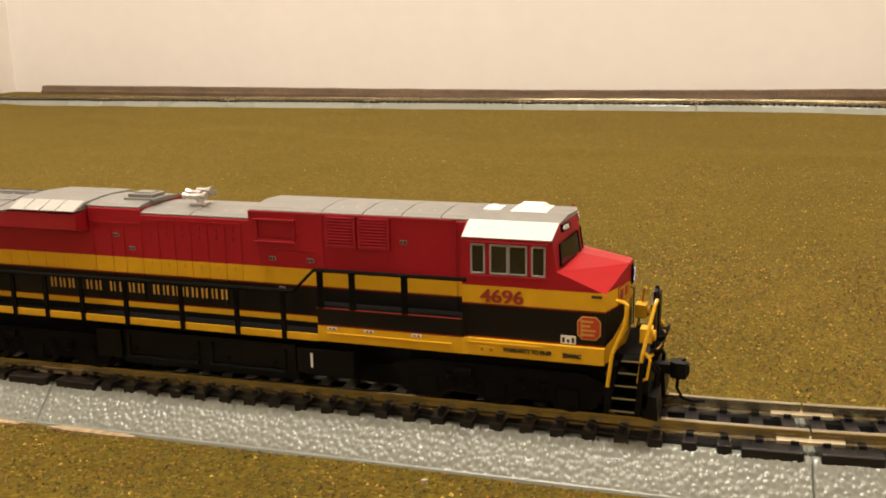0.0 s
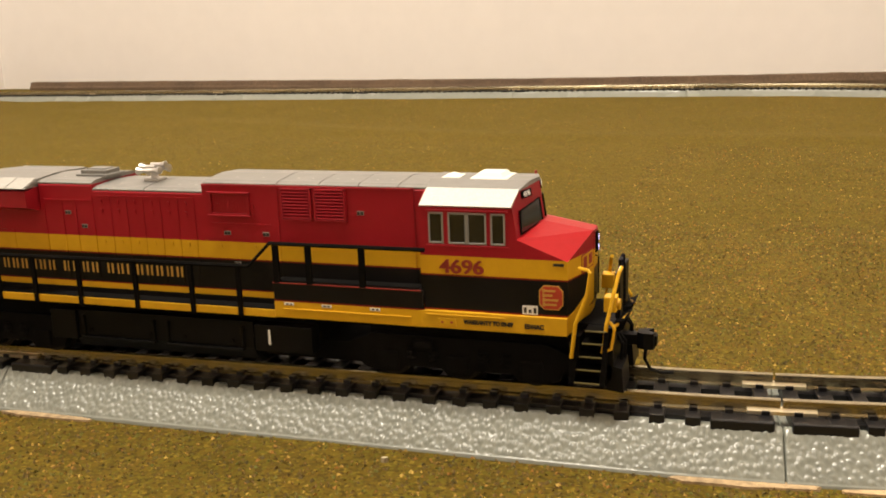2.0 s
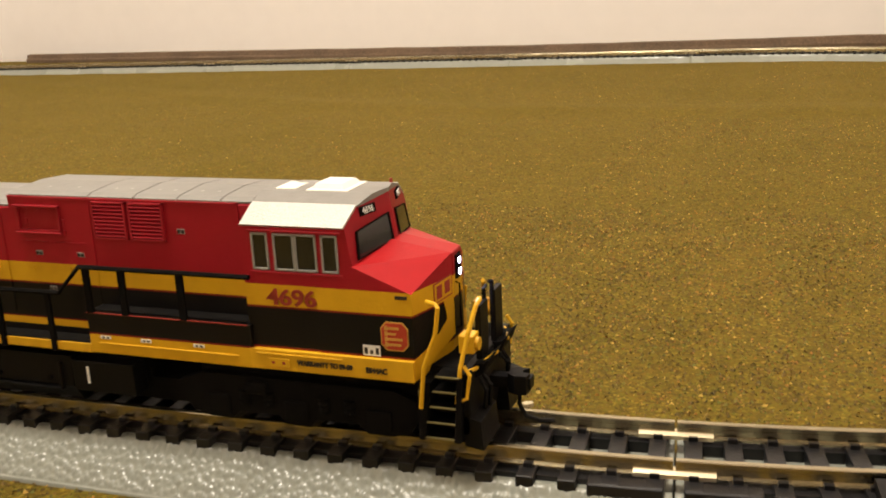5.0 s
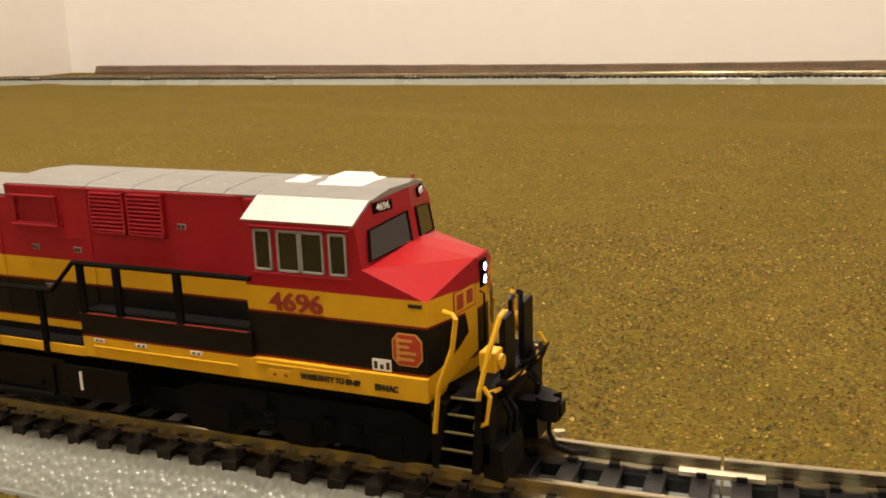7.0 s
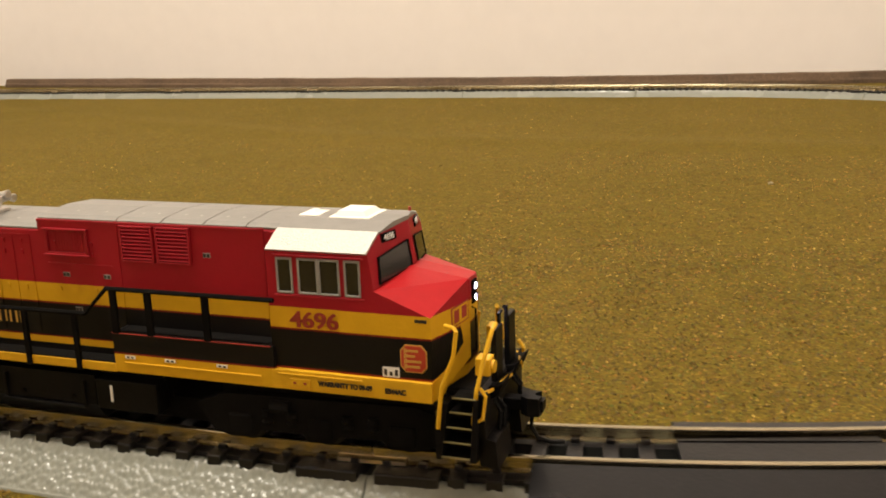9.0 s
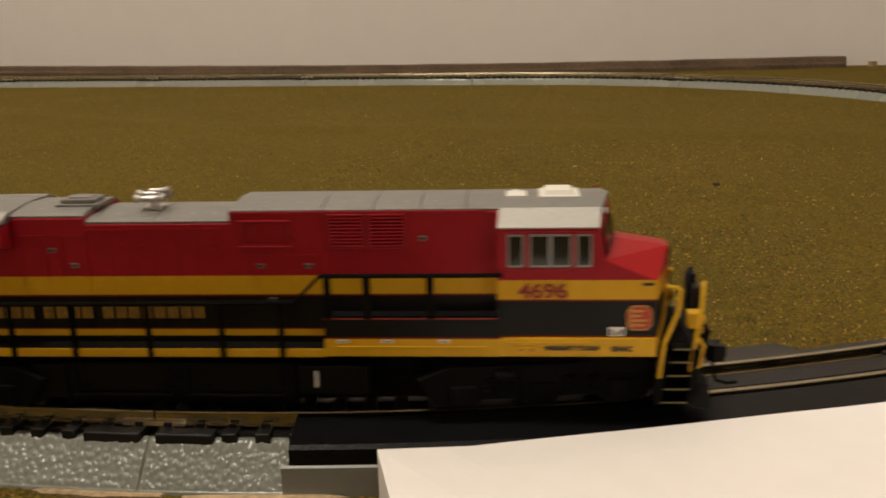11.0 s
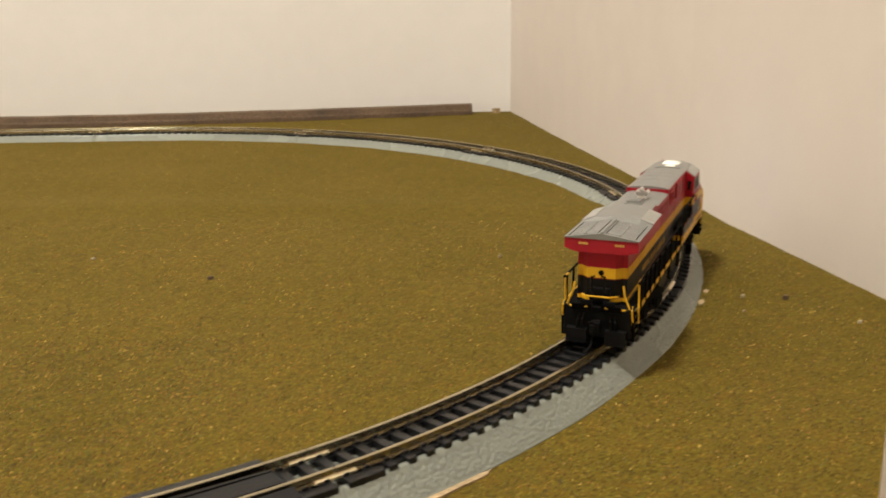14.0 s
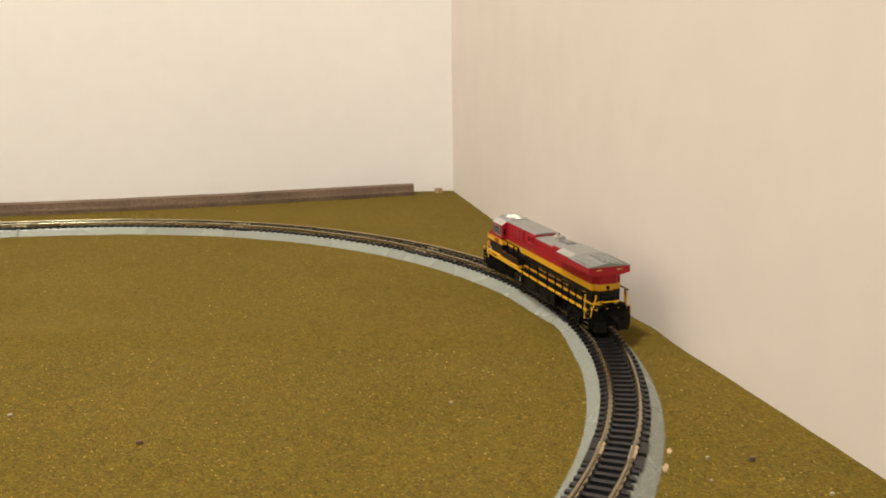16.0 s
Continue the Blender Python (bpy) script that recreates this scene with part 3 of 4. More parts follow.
# ---- the locomotive ----
def lettering(name, words, height, place, parent, material, face="right", squeeze=1.0, label="", lift=0.06, bold=0.0, heavy=0.0):
    """Letters of the built-in font lying on a side of the engine. place: lower start of the text (mm)."""
    cu = bpy.data.curves.new(name, "FONT")
    cu.body, cu.size, cu.extrude, cu.offset = words, height * 1.38 * MM, lift * MM, bold * MM
    ob = new(name, cu)
    bpy.context.view_layer.update()
    me = bpy.data.meshes.new_from_object(ob.evaluated_get(bpy.context.evaluated_depsgraph_get()))
    bpy.data.objects.remove(ob)
    if heavy:
        # a second, shifted strike makes the strokes heavier
        bm = bmesh.new()
        bm.from_mesh(me)
        copy = bmesh.ops.duplicate(bm, geom=bm.verts[:] + bm.edges[:] + bm.faces[:])
        bmesh.ops.translate(bm, verts=[g for g in copy["geom"] if isinstance(g, bmesh.types.BMVert)], vec=(heavy * MM, 0, 0.01 * MM))
        bm.to_mesh(me)
        bm.free()
    me.materials.clear()
    me.materials.append(material)
    turn = {"right": Matrix.Rotation(radians(90), 4, "X"), "left": Matrix.Rotation(radians(180), 4, "Z") @ Matrix.Rotation(radians(90), 4, "X")}
    m = turn[face] if isinstance(face, str) else face
    out = part(name, me, None, parent, label)
    out.matrix_basis = Matrix.Translation([p * MM for p in place]) @ m @ Matrix.Diagonal((squeeze, 1, 1, 1))
    return out


TRUCKS, WHEELS = [], []


def locomotive():
    loco = thing("locomotive", "model diesel locomotive in red, yellow and black, headlights lit", "locomotive")

    # long hood
    def hood(x0, x1, top, name="hood_section"):
        ring = [(6.4, 9.6), (6.4, top - 0.25), (6.2, top), (-6.2, top), (-6.4, top - 0.25), (-6.4, 9.6)]
        return part(name, Build().prism(ring, x0, x1), HOOD, loco)

    def roof(x0, x1, top, edge=6.3, rise=0.9):
        ring = [(edge, top), (edge, top + 0.2), (edge - 1.2, top + 0.55), (0, top + rise), (-edge + 1.2, top + 0.55), (-edge, top + 0.2), (-edge, top)]
        return part("roof_panel", Build().prism(ring, x0, x1), M_GREY, loco, "light grey painted roof panel")

    hood(-60.0, -30.0, 24.0)
    hood(-30.0, -19.6, 28.1)
    hood(-19.6, 0.9, 27.2)
    hood(0.9, 37.6, 28.6)
    roof(-30.3, -19.7, 28.1)
    roof(-19.5, -10.05, 27.2)
    roof(-9.9, 0.9, 27.2)
    cuts = (1.0, 13.8, 20.8, 27.2, 33.5, 37.8)
    for a, b in zip(cuts, cuts[1:]):
        roof(a + 0.07, b - 0.07, 28.62)
    for x in (5.5, 10.2, 16.2, 18.6, 22.8, 25.2, 29.2, 31.6, -16, -5, -2, -27):
        for y in (-3.2, 2.6):
            z = (29.15 if x > 0 else 27.75 if x > -19 else 28.65)
            part("lifting_ring", Build().lathe([(0.28, z - 0.3), (0.28, z + 0.12), (0.16, z + 0.18)], (x, y, 0), n=8), M_GREY_LIT, loco)
    # side doors, seams and hinges
    for x in (-29.3, -25.7, -23.1, -19.7, -16.3, -13.2, -10.1, -6.9, -3.7, -0.7):
        top = 25.4 if x < -22 else 26.2
        for side in (-1, 1):
            part("door_seam", Build().box(x - 0.07, x + 0.07, side * 6.4 - 0.1, side * 6.4 + 0.1, 12.4, top), HOOD, loco)
    for x0, x1, top in ((-29.3, -23.1, 25.5), (-23.1, -19.7, 25.5), (-19.5, -0.7, 26.3), (2.0, 6.6, 22.5), (7.4, 12.6, 22.5)):
        for side in (-1, 1):
            part("door_edge", Build().box(x0, x1, side * 6.4 - 0.09, side * 6.4 + 0.09, top - 0.1, top + 0.1), HOOD, loco)
    for x in (-18, -14.8, -11.7, -8.5, -5.3, -2.2, 3.6, 9.6):
        for z in (18.9, 23.9, 25.4):
            for side in (-1, 1):
                part("hinge", Build().box(x - 0.2, x + 0.2, side * 6.4 - 0.16, side * 6.4 + 0.16, z - 0.35, z + 0.3), HOOD, loco)
    part("hood_seam", Build().box(13.6, 14.0, -6.5, 6.5, 10, 28.7), HOOD, loco)
    part("hood_front_seam", Build().box(35.5, 36.0, -6.52, 6.52, 10, 28.7), HOOD, loco)
    part("hood_top_edge", Build().box(0.9, 36, -6.52, 6.52, 28.35, 28.66, 0.05), M_RED, loco)

    # recessed vent and louvre panels on both sides
    for side in (-1, 1):
        def yy(a, b):
            return sorted((side * a, side * b))
        f = Build()
        for x0, x1, z0, z1 in ((2.2, 9.2, 27.1, 27.5), (2.2, 9.2, 23.8, 24.2), (2.2, 2.6, 23.8, 27.5), (8.8, 9.2, 23.8, 27.5)):
            f.box(x0, x1, *yy(6.3, 6.75), z0, z1, 0.06)
        vent = part("side_vent", f, M_RED, loco)
        part("vent_lip", Build().box(2.0, 9.4, *yy(6.6, 7.05), 27.3, 27.55, 0.05), M_RED, vent)
        part("vent_lip", Build().box(2.0, 9.4, *yy(6.6, 7.05), 23.72, 23.95, 0.05), M_RED, vent)
        for k in range(14):
            part("vent_fin", Build().box(2.8 + k * 0.44, 2.98 + k * 0.44, *yy(6.35, 6.45), 24.2, 27.1), M_RED, vent)
        for x0 in (14.5, 20.1):
            g = Build()
            for a, b, z0, z1 in ((x0, x0 + 5.2, 28.05, 28.3), (x0, x0 + 5.2, 23.4, 23.65), (x0, x0 + 0.3, 23.4, 28.3), (x0 + 4.9, x0 + 5.2, 23.4, 28.3)):
                g.box(a, b, *yy(6.3, 6.85), z0, z1, 0.05)
            lv = part("louvre_panel", g, M_RED, loco)
            for k in range(9):
                z = 23.8 + k * 0.485
                ring = [(side * 6.36, z + 0.02), (side * 6.86, z), (side * 6.82, z + 0.16), (side * 6.36, z + 0.4)]
                part("louvre_slat", Build().prism(ring, x0 + 0.3, x0 + 4.9), M_RED, lv)
        # warning labels as light and dark bars
        for x, z in ((-24.7, 23.4), (-21.7, 21.2), (4.9, 21.0), (11.6, 21.0), (27.5, 24.8), (6.3, 16.1)):
            lab = part("warning_label", Build().box(x - 0.55, x + 0.55, *yy(6.4, 6.46), z - 0.32, z + 0.32), M_FRAME, loco, "small grey and black warning label")
            for q in (-0.28, 0.26):
                part("label_bar", Build().box(x + q - 0.22, x + q + 0.2, *yy(6.46, 6.48), z - 0.26, z + 0.2), M_TEXT, lab)
        # company name as plain gold blocks, one per letter
        x = -39.4
        for word in (6, 4, 8):
            for k in range(word):
                xa = x if side < 0 else -44.0 - x
                part("name_block", Build().box(xa + 0.12, xa + 0.48, *yy(6.42, 6.48), 13.4, 15.1).box(xa + 0.94, xa + 1.3, *yy(6.42, 6.48), 13.4, 15.1), M_DECALY, loco)
                x += 1.88
            x += 1.15

    # radiator section with its overhanging wings
    wing = [(6.4, 23.6), (9.4, 24.5), (9.4, 27.2), (0, 28.4), (-9.4, 27.2), (-9.4, 24.5), (-6.4, 23.6)]
    part("radiator_wing", Build().prism(wing, -62.7, -30.3), M_RED, loco)
    deck = [(9.5, 27.15), (9.5, 27.38), (0, 28.75), (-9.5, 27.38), (-9.5, 27.15)]
    part("radiator_roof", Build().prism(deck, -62.9, -44.5), M_GREY, loco, "light grey radiator roof")
    v = []
    for x, k in ((-46.2, 0.0), (-44.4, 1.0), (-30.3, 1.0)):
        for y, z0, z1 in ((9.5, 27.2, 27.55), (6.2, 27.8, 28.8), (1.5, 28.5, 29.15), (-1.5, 28.5, 29.15), (-6.2, 27.8, 28.8), (-9.5, 27.2, 27.55)):
            v.append((x, y, z0 + (z1 - z0) * k))
    f = [(i * 6 + k, i * 6 + k + 1, i * 6 + k + 7, i * 6 + k + 6) for i in range(2) for k in range(5)]
    f += [(0, 1, 2, 3, 4, 5), (12, 13, 14, 15, 16, 17), (0, 6, 11, 5), (6, 12, 17, 11)]
    part("radiator_hump", Build().add(v, f), M_GREY, loco)
    for side in (-1, 1):
        # shutters wear the lightened grey, imitating the lamp's reflection
        for x0, x1 in ((-43.8, -40.8), (-40.65, -37.5), (-37.35, -34.3), (-34.15, -30.5)):
            q = [(x0, side * 9.45, 27.6), (x1, side * 9.45, 27.6), (x1, side * 6.1, 28.85), (x0, side * 6.1, 28.85)]
            q += [(x, y + side * 0.1, z + 0.12) for x, y, z in q]
            part("radiator_shutter", Build().add(q, [(0, 1, 2, 3), (4, 5, 6, 7), (0, 1, 5, 4), (1, 2, 6, 5), (2, 3, 7, 6), (3, 0, 4, 7)]), M_GREY_LIT, loco, "slanted radiator panel, roof grey lightened for lamp glare")
        for x in (-61.6, -58.7, -55.8, -52.9, -50.0):
            q = Build()
            for a in (0.0, 2.6):
                q.prism([(side * 0.8, 28.4), (side * 8.0, 27.4), (side * 8.0, 27.72), (side * 0.8, 28.76)], x + a, x + a + 0.25)
            grille = part("grille_frame", q, M_GREY, loco)
            for k in range(2):
                y0, y1 = sorted((side * (1.2 + 3.5 * k), side * (4.3 + 3.5 * k)))
                za, zb = 28.78 - abs(y0) * 0.144, 28.78 - abs(y1) * 0.144
                part("grille_screen", Build().prism([(y0, za - 0.3), (y1, zb - 0.3), (y1, zb + 0.03), (y0, za + 0.03)], x + 0.3, x + 2.55), M_MESH, grille)
            part("grille_bar", Build().prism([(side * 4.35, 27.9), (side * 4.65, 27.85), (side * 4.65, 28.3), (side * 4.35, 28.35)], x, x + 2.9), M_GREY, grille)
    for y in (-8.4, -4.5, -1.0, 1.0, 4.5, 8.4):
        z = 28.78 - abs(y) * 0.144
        part("roof_seam", Build().box(-62.0, -46.8, y - 0.09, y + 0.09, z - 0.2, z + 0.09), M_MATT, loco)
    part("roof_rib", Build().box(-62.5, -46, -0.35, 0.35, 28.5, 29.0, 0.08), M_GREY, loco)
    for side in (-1, 1):
        for x in (-58, -54.2, -50.4, -46.6, -42.8, -39):
            part("screen_panel", Build().box(x, x + 3.0, *sorted((side * 6.4, side * 6.52)), 17.1, 20.2), HOOD, loco)
        part("wing_number", Build().box(-62.78, -62.68, side * 4.6 - 1.2, side * 4.6 + 1.2, 25.6, 26.2), M_DECALY, loco, "small gold number bar")
    # hood end
    part("hood_end", Build().prism([(-60, 5.2), (-61.6, 3.6), (-61.6, -3.6), (-60, -5.2)], 9.6, 24.4, "z"), HOOD, loco)
    part("rear_light", Build().lathe([(0.7, -61.9), (0.7, -61.5)], (0, 0.0, 18.3), "x", 12), M_MATT, loco)
    part("rear_box", Build().box(-63.2, -61.6, -2.6, 2.6, 11, 14.6, 0.2), M_BLK, loco)

    # roof fittings
    part("roof_box", Build().box(-25.2, -19.0, -2.8, 2.0, 28.6, 29.15, 0.1).box(-24.6, -19.6, -2.3, 1.5, 29.1, 29.8, 0.12).box(-23.8, -20.4, -1.6, 0.8, 29.7, 30.0, 0.08), M_GREY, loco, "grey exhaust housing")
    horn = part("horn", Build().box(-12.9, -10.1, -1.6, 0.8, 27.8, 28.5, 0.15).lathe([(0.75, 28.3), (0.6, 28.9), (0.7, 29.4)], (-11.5, -0.4, 0), n=12).box(-12.0, -11.0, -2.3, 1.5, 29.2, 30.0, 0.2), M_CHROME, loco, "silver air horn cluster")
    for y, d, zh in ((-1.5, 1, 29.2), (-0.6, -1, 29.6), (0.3, 1, 29.9), (1.3, 1, 29.2), (0.6, -1, 29.1), (-1.6, -1, 29.1)):
        b = Build().lathe([(0.34, -11.5 - d * 0.7), (0.34, -11.5), (0.36, -11.5 + d * 1.1), (0.66, -11.5 + d * 2.1), (0.5, -11.5 + d * 2.15)], (0, y - 0.4, zh + 0.65), "x", 12)
        part("horn_bell", b, M_CHROME, horn)

    # cab
    def xf(y, z):
        """The cab's raked, slightly pointed front at y, z."""
        return 51.9 + (9.1 - abs(y)) * 0.24 - (z - 22.0) * 0.15

    prof = [(9.1, 9.0), (9.1, 22.0), (9.1, 26.7), (6.1, 28.7), (3.0, 29.45), (0.0, 29.55), (-3.0, 29.45), (-6.1, 28.7), (-9.1, 26.7), (-9.1, 22.0), (-9.1, 9.0)]
    n = len(prof)
    v = [(37.6, y, z) for y, z in prof] + [(xf(y, z) if z > 10 else 51.9, y, z) for y, z in prof] + [(xf(0, 22.0), 0, 22.0)]
    f = [(i, (i + 1) % n, (i + 1) % n + n, i + n) for i in range(n)] + [tuple(range(n))[::-1]]
    f += [(n + 1, n + 2, n + 3, n + 4, n + 5, 2 * n), (n + 5, n + 6, n + 7, n + 8, n + 9, 2 * n), (n, n + 1, 2 * n, n + 9, n + 10)]
    part("cab_body", Build().add(v, f), CAB, loco)
    cap = [(6.2, 28.65), (6.2, 28.85), (3.0, 29.6), (0, 29.7), (-3.0, 29.6), (-6.2, 28.85), (-6.2, 28.65), (0, 29.25)]
    capv = [(37.5, y, z) for y, z in cap] + [(xf(y, z) + 0.1, y, z) for y, z in cap]
    part("cab_roof", Build().add(capv, [(i, (i + 1) % 8, (i + 1) % 8 + 8, i + 8) for i in range(8)] + [tuple(range(8)), tuple(range(8, 16))]), M_GREY, loco, "light grey cab roof")
    for side in (-1, 1):
        # lightened grey here too, for the glare on the slope
        q = [(37.7, side * 9.15, 26.65), (51.1, side * 9.15, 26.65), (51.6, side * 6.15, 28.7), (38.0, side * 6.15, 28.7)]
        q += [(x, y + side * 0.2, z + 0.22) for x, y, z in q]
        part("cab_roof_panel", Build().add(q, [(0, 1, 2, 3), (4, 5, 6, 7), (0, 1, 5, 4), (1, 2, 6, 5), (2, 3, 7, 6), (3, 0, 4, 7)]), M_GREY_LIT, loco, "slanted cab roof panel, roof grey lightened for lamp glare")
        for x0, x1 in ((39.0, 41.2), (41.9, 44.65), (44.7, 47.5), (48.1, 50.2)):
            w = Build()
            for a, b, z0, z1 in ((x0, x1, 25.65, 25.9), (x0, x1, 21.4, 21.65), (x0, x0 + 0.24, 21.4, 25.9), (x1 - 0.24, x1, 21.4, 25.9)):
                w.box(a, b, *sorted((side * 9.0, side * 9.3)), z0, z1, 0.04)
            win = part("cab_window", w, M_FRAME, loco, "grey framed cab side window")
            part("pane", Build().box(x0 + 0.2, x1 - 0.2, *sorted((side * 9.05, side * 9.14)), 21.6, 25.7), M_GLASS, win)
        part("window_gutter", Build().box(38.6, 50.6, *sorted((side * 9.05, side * 9.38)), 26.1, 26.3, 0.05), M_RED, loco)
        part("window_sill", Build().box(38.6, 50.6, *sorted((side * 9.05, side * 9.3)), 21.0, 21.25, 0.05), M_RED, loco)
        # windscreen half
        a, b = [Vector((xf(y, z), side * y, z)) for y, z in ((7.4, 26.0), (1.0, 26.9))]
        c, d = [Vector((xf(y, z), side * y, z)) for y, z in ((1.0, 23.5), (8.0, 22.8))]
        n = (b - a).cross(d - a).normalized()
        n = n if n.x > 0 else -n
        mid = (a + b + c + d) / 4
        v = []
        for k, lift in ((1.0, 0.0), (1.0, 0.22), (0.93, 0.22), (0.93, 0.0)):
            v += [mid + (p - mid) * k + n * (lift + 0.05) for p in (a, b, c, d)]
        fr = [(i + r * 4, (i + 1) % 4 + r * 4, (i + 1) % 4 + r * 4 + 4, i + r * 4 + 4) for r in range(3) for i in range(4)]
        ws = part("windscreen", Build().add(v, fr), M_MATT, loco, "black framed windscreen half")
        pv = [mid + (p - mid) * 0.95 + n * 0.18 for p in (a, b, c, d)] + [mid + (p - mid) * 0.95 for p in (a, b, c, d)]
        part("pane", Build().add(pv, [(0, 1, 2, 3), (4, 5, 6, 7), (0, 1, 5, 4), (1, 2, 6, 5), (2, 3, 7, 6), (3, 0, 4, 7)]), M_GLASS, ws)
        # number board
        bb = part("number_board", Build().box(-1.5, 1.5, -0.12, 0.12, -0.55, 0.55, 0.08), M_MATT, loco, "black number board with white digits")
        ang = math.atan(0.24)
        turn = Matrix.Rotation((radians(90) - ang) if side < 0 else (radians(90) + ang), 4, "Z")
        bb.matrix_basis = Matrix.Translation(((xf(4.6, 28.0) + 0.08) * MM, side * 4.6 * MM, 28.0 * MM)) @ turn @ Matrix.Rotation(radians(-8.5), 4, "X")
        lettering("digits", "4696", 0.8, (0, 0, 0), bb, M_DECALW, face=Matrix.Translation((-1.1 * MM, -0.14 * MM, -0.35 * MM)) @ Matrix.Rotation(radians(90), 4, "X"), squeeze=0.95)
        # digits, logo and small print
        lettering("road_number", "4696", 2.05, (40.4 if side < 0 else 48.4, side * 9.22, 17.15), loco, M_DIGIT, "right" if side < 0 else "left", 1.16, "dark red painted digits", bold=0.035, heavy=0.11)
        cx, cz = 56.6, 14.3
        octo = [(cx + a, cz + b) for a, b in ((1.7, 1.0), (1.05, 1.75), (-1.05, 1.75), (-1.7, 1.0), (-1.7, -1.0), (-1.05, -1.75), (1.05, -1.75), (1.7, -1.0))]
        inn = [(cx + (x - cx) * 0.91, cz + (z - cz) * 0.91) for x, z in octo]
        badge = part("badge", Build().prism(octo, *sorted((side * 9.2, side * 9.27)), "y"), M_DECALY, loco, "red octagonal badge with gold bars")
        part("badge_field", Build().prism(inn, *sorted((side * 9.25, side * 9.31)), "y"), M_BADGE, badge)
        for k, w in enumerate((1.7, 1.3, 2.1, 1.9)):
            z = cz + 1.0 - k * 0.66
            part("badge_bar", Build().box(cx - 1.1, cx - 1.1 + w, *sorted((side * 9.3, side * 9.34)), z - 0.16, z + 0.14), M_DECALY, badge)
            part("badge_letter", Build().box(cx - 1.2, cx - 0.85, *sorted((side * 9.3, side * 9.35)), z - 0.28, z + 0.26), M_DECALY, badge)
        lb = part("data_label", Build().box(52.5, 54.7, *sorted((side * 9.15, side * 9.22)), 11.7, 13.0), M_DECALW, loco, "small white data label")
        for q in (52.7, 53.4, 54.1):
            part("label_bar", Build().box(q, q + 0.4, *sorted((side * 9.22, side * 9.24)), 11.9, 12.7 - 0.3 * (q == 53.4)), M_TEXT, lb)
        lettering("small_print", "WARRANTY TO 09-09", 0.66, (44.0 if side < 0 else 51.0, side * 9.72, 9.85), loco, M_TEXT, "right" if side < 0 else "left", 0.80, bold=0.03, heavy=0.05)
        lettering("type_print", "ES44AC", 0.68, (52.9 if side < 0 else 56.3, side * 9.72, 9.75), loco, M_TEXT, "right" if side < 0 else "left", 0.86, bold=0.03, heavy=0.05)
        lettering("front_mark", "F", 0.7, (59.1 if side < 0 else 59.6, side * 9.42, 7.4), loco, M_TREAD, "right" if side < 0 else "left", 0.9)
        part("step_label", Build().box(56.9, 58.4, *sorted((side * 9.2, side * 9.26)), 18.8, 19.2), M_TEXT, loco)
    for x0, x1, y0, y1, z in ((38.9, 41.7, -2.2, 1.2, 0.35), (43.4, 49.0, -2.9, 2.9, 0.6)):
        b = Build().box(x0 - 0.35, x1 + 0.35, y0 - 0.3, y1 + 0.3, 29.2, 29.55, 0.08).box(x0, x1, y0, y1, 29.3, 29.75, 0.12)
        top = [(x0 + 0.5, y0 + 0.5), (x1 - 0.5, y0 + 0.5), (x1 - 0.5, y1 - 0.5), (x0 + 0.5, y1 - 0.5)]
        up = [(x0 + 1.0, y0 + 1.0), (x1 - 1.2, y0 + 1.0), (x1 - 1.2, y1 - 1.0), (x0 + 1.0, y1 - 1.0)]
        b.add([(x, y, 29.7) for x, y in top] + [(x, y, 29.75 + z) for x, y in up], [(0, 1, 5, 4), (1, 2, 6, 5), (2, 3, 7, 6), (3, 0, 4, 7), (4, 5, 6, 7), (3, 2, 1, 0)])
        part("roof_unit", b, M_WHITE, loco, "cream white air conditioner housing")
    for side in (-1, 1):
        part("rear_cab_window", Build().box(37.48, 37.62, *sorted((side * 7.1, side * 8.3)), 22.0, 25.2, 0.05), M_GLASS, loco, "small dark window in the cab's rear wall")
    part("antenna", Build().lathe([(0.2, 29.2), (0.2, 29.9)], (51.6, 4.2, 0), n=8), M_RUBBER, loco)

    # nose
    def mirror(p):
        return (p[0], -p[1], p[2])
    A, B, C, D = (51.7, -9.2, 22.35), (58.9, -9.2, 19.45), (61.2, -1.6, 22.4), (53.4, -1.6, 23.7)
    top = Build().add([A, B, C, D, mirror(A), mirror(B), mirror(C), mirror(D)], [(0, 1, 2), (0, 2, 3), (4, 6, 5), (4, 7, 6), (3, 2, 6, 7)])
    # takes the lightened red, standing in for light from above
    part("nose_top", top, M_RED_LIT, loco, "sloping nose top, body red lightened for light from above")
    b0, c0, a0 = (58.9, -9.2, 9.0), (61.2, -1.6, 12.2), (47.0, -9.2, 9.0)
    am = (47.0, -9.2, 20.8)
    c1 = (60.6, -1.6, 9.0)
    side_faces = Build().add([A, B, b0, a0, am, C, c0, c1], [(4, 0, 1, 2, 3), (1, 5, 6, 2), (2, 6, 7)])
    side_faces.both()
    k = len(side_faces.v) // 2
    side_faces.f += [(5, 5 + k, 6 + k, 6), (6, 6 + k, 7 + k, 7)]
    part("nose_body", side_faces, CAB, loco)
    # curved yellow end of the black band, and company plate with plain red strokes
    for side in (-1, 1):
        def on_front(u, z, lift=0.05):
            """A place on the slanted nose front: u from its outer (0) to its inner edge (1)."""
            return (58.9 + 2.3 * u + lift * 0.92, side * (9.2 - 7.6 * u + lift * 0.4), z)
        def flake(name, quad, material, label="", lift=0.08):
            n = len(quad)
            v = [on_front(u, z, 0.0) for u, z in quad] + [on_front(u, z, lift) for u, z in quad]
            return part(name, Build().add(v, [tuple(range(n)), tuple(range(n, 2 * n))] + [(i, (i + 1) % n, (i + 1) % n + n, i + n) for i in range(n)]), material, loco, label)
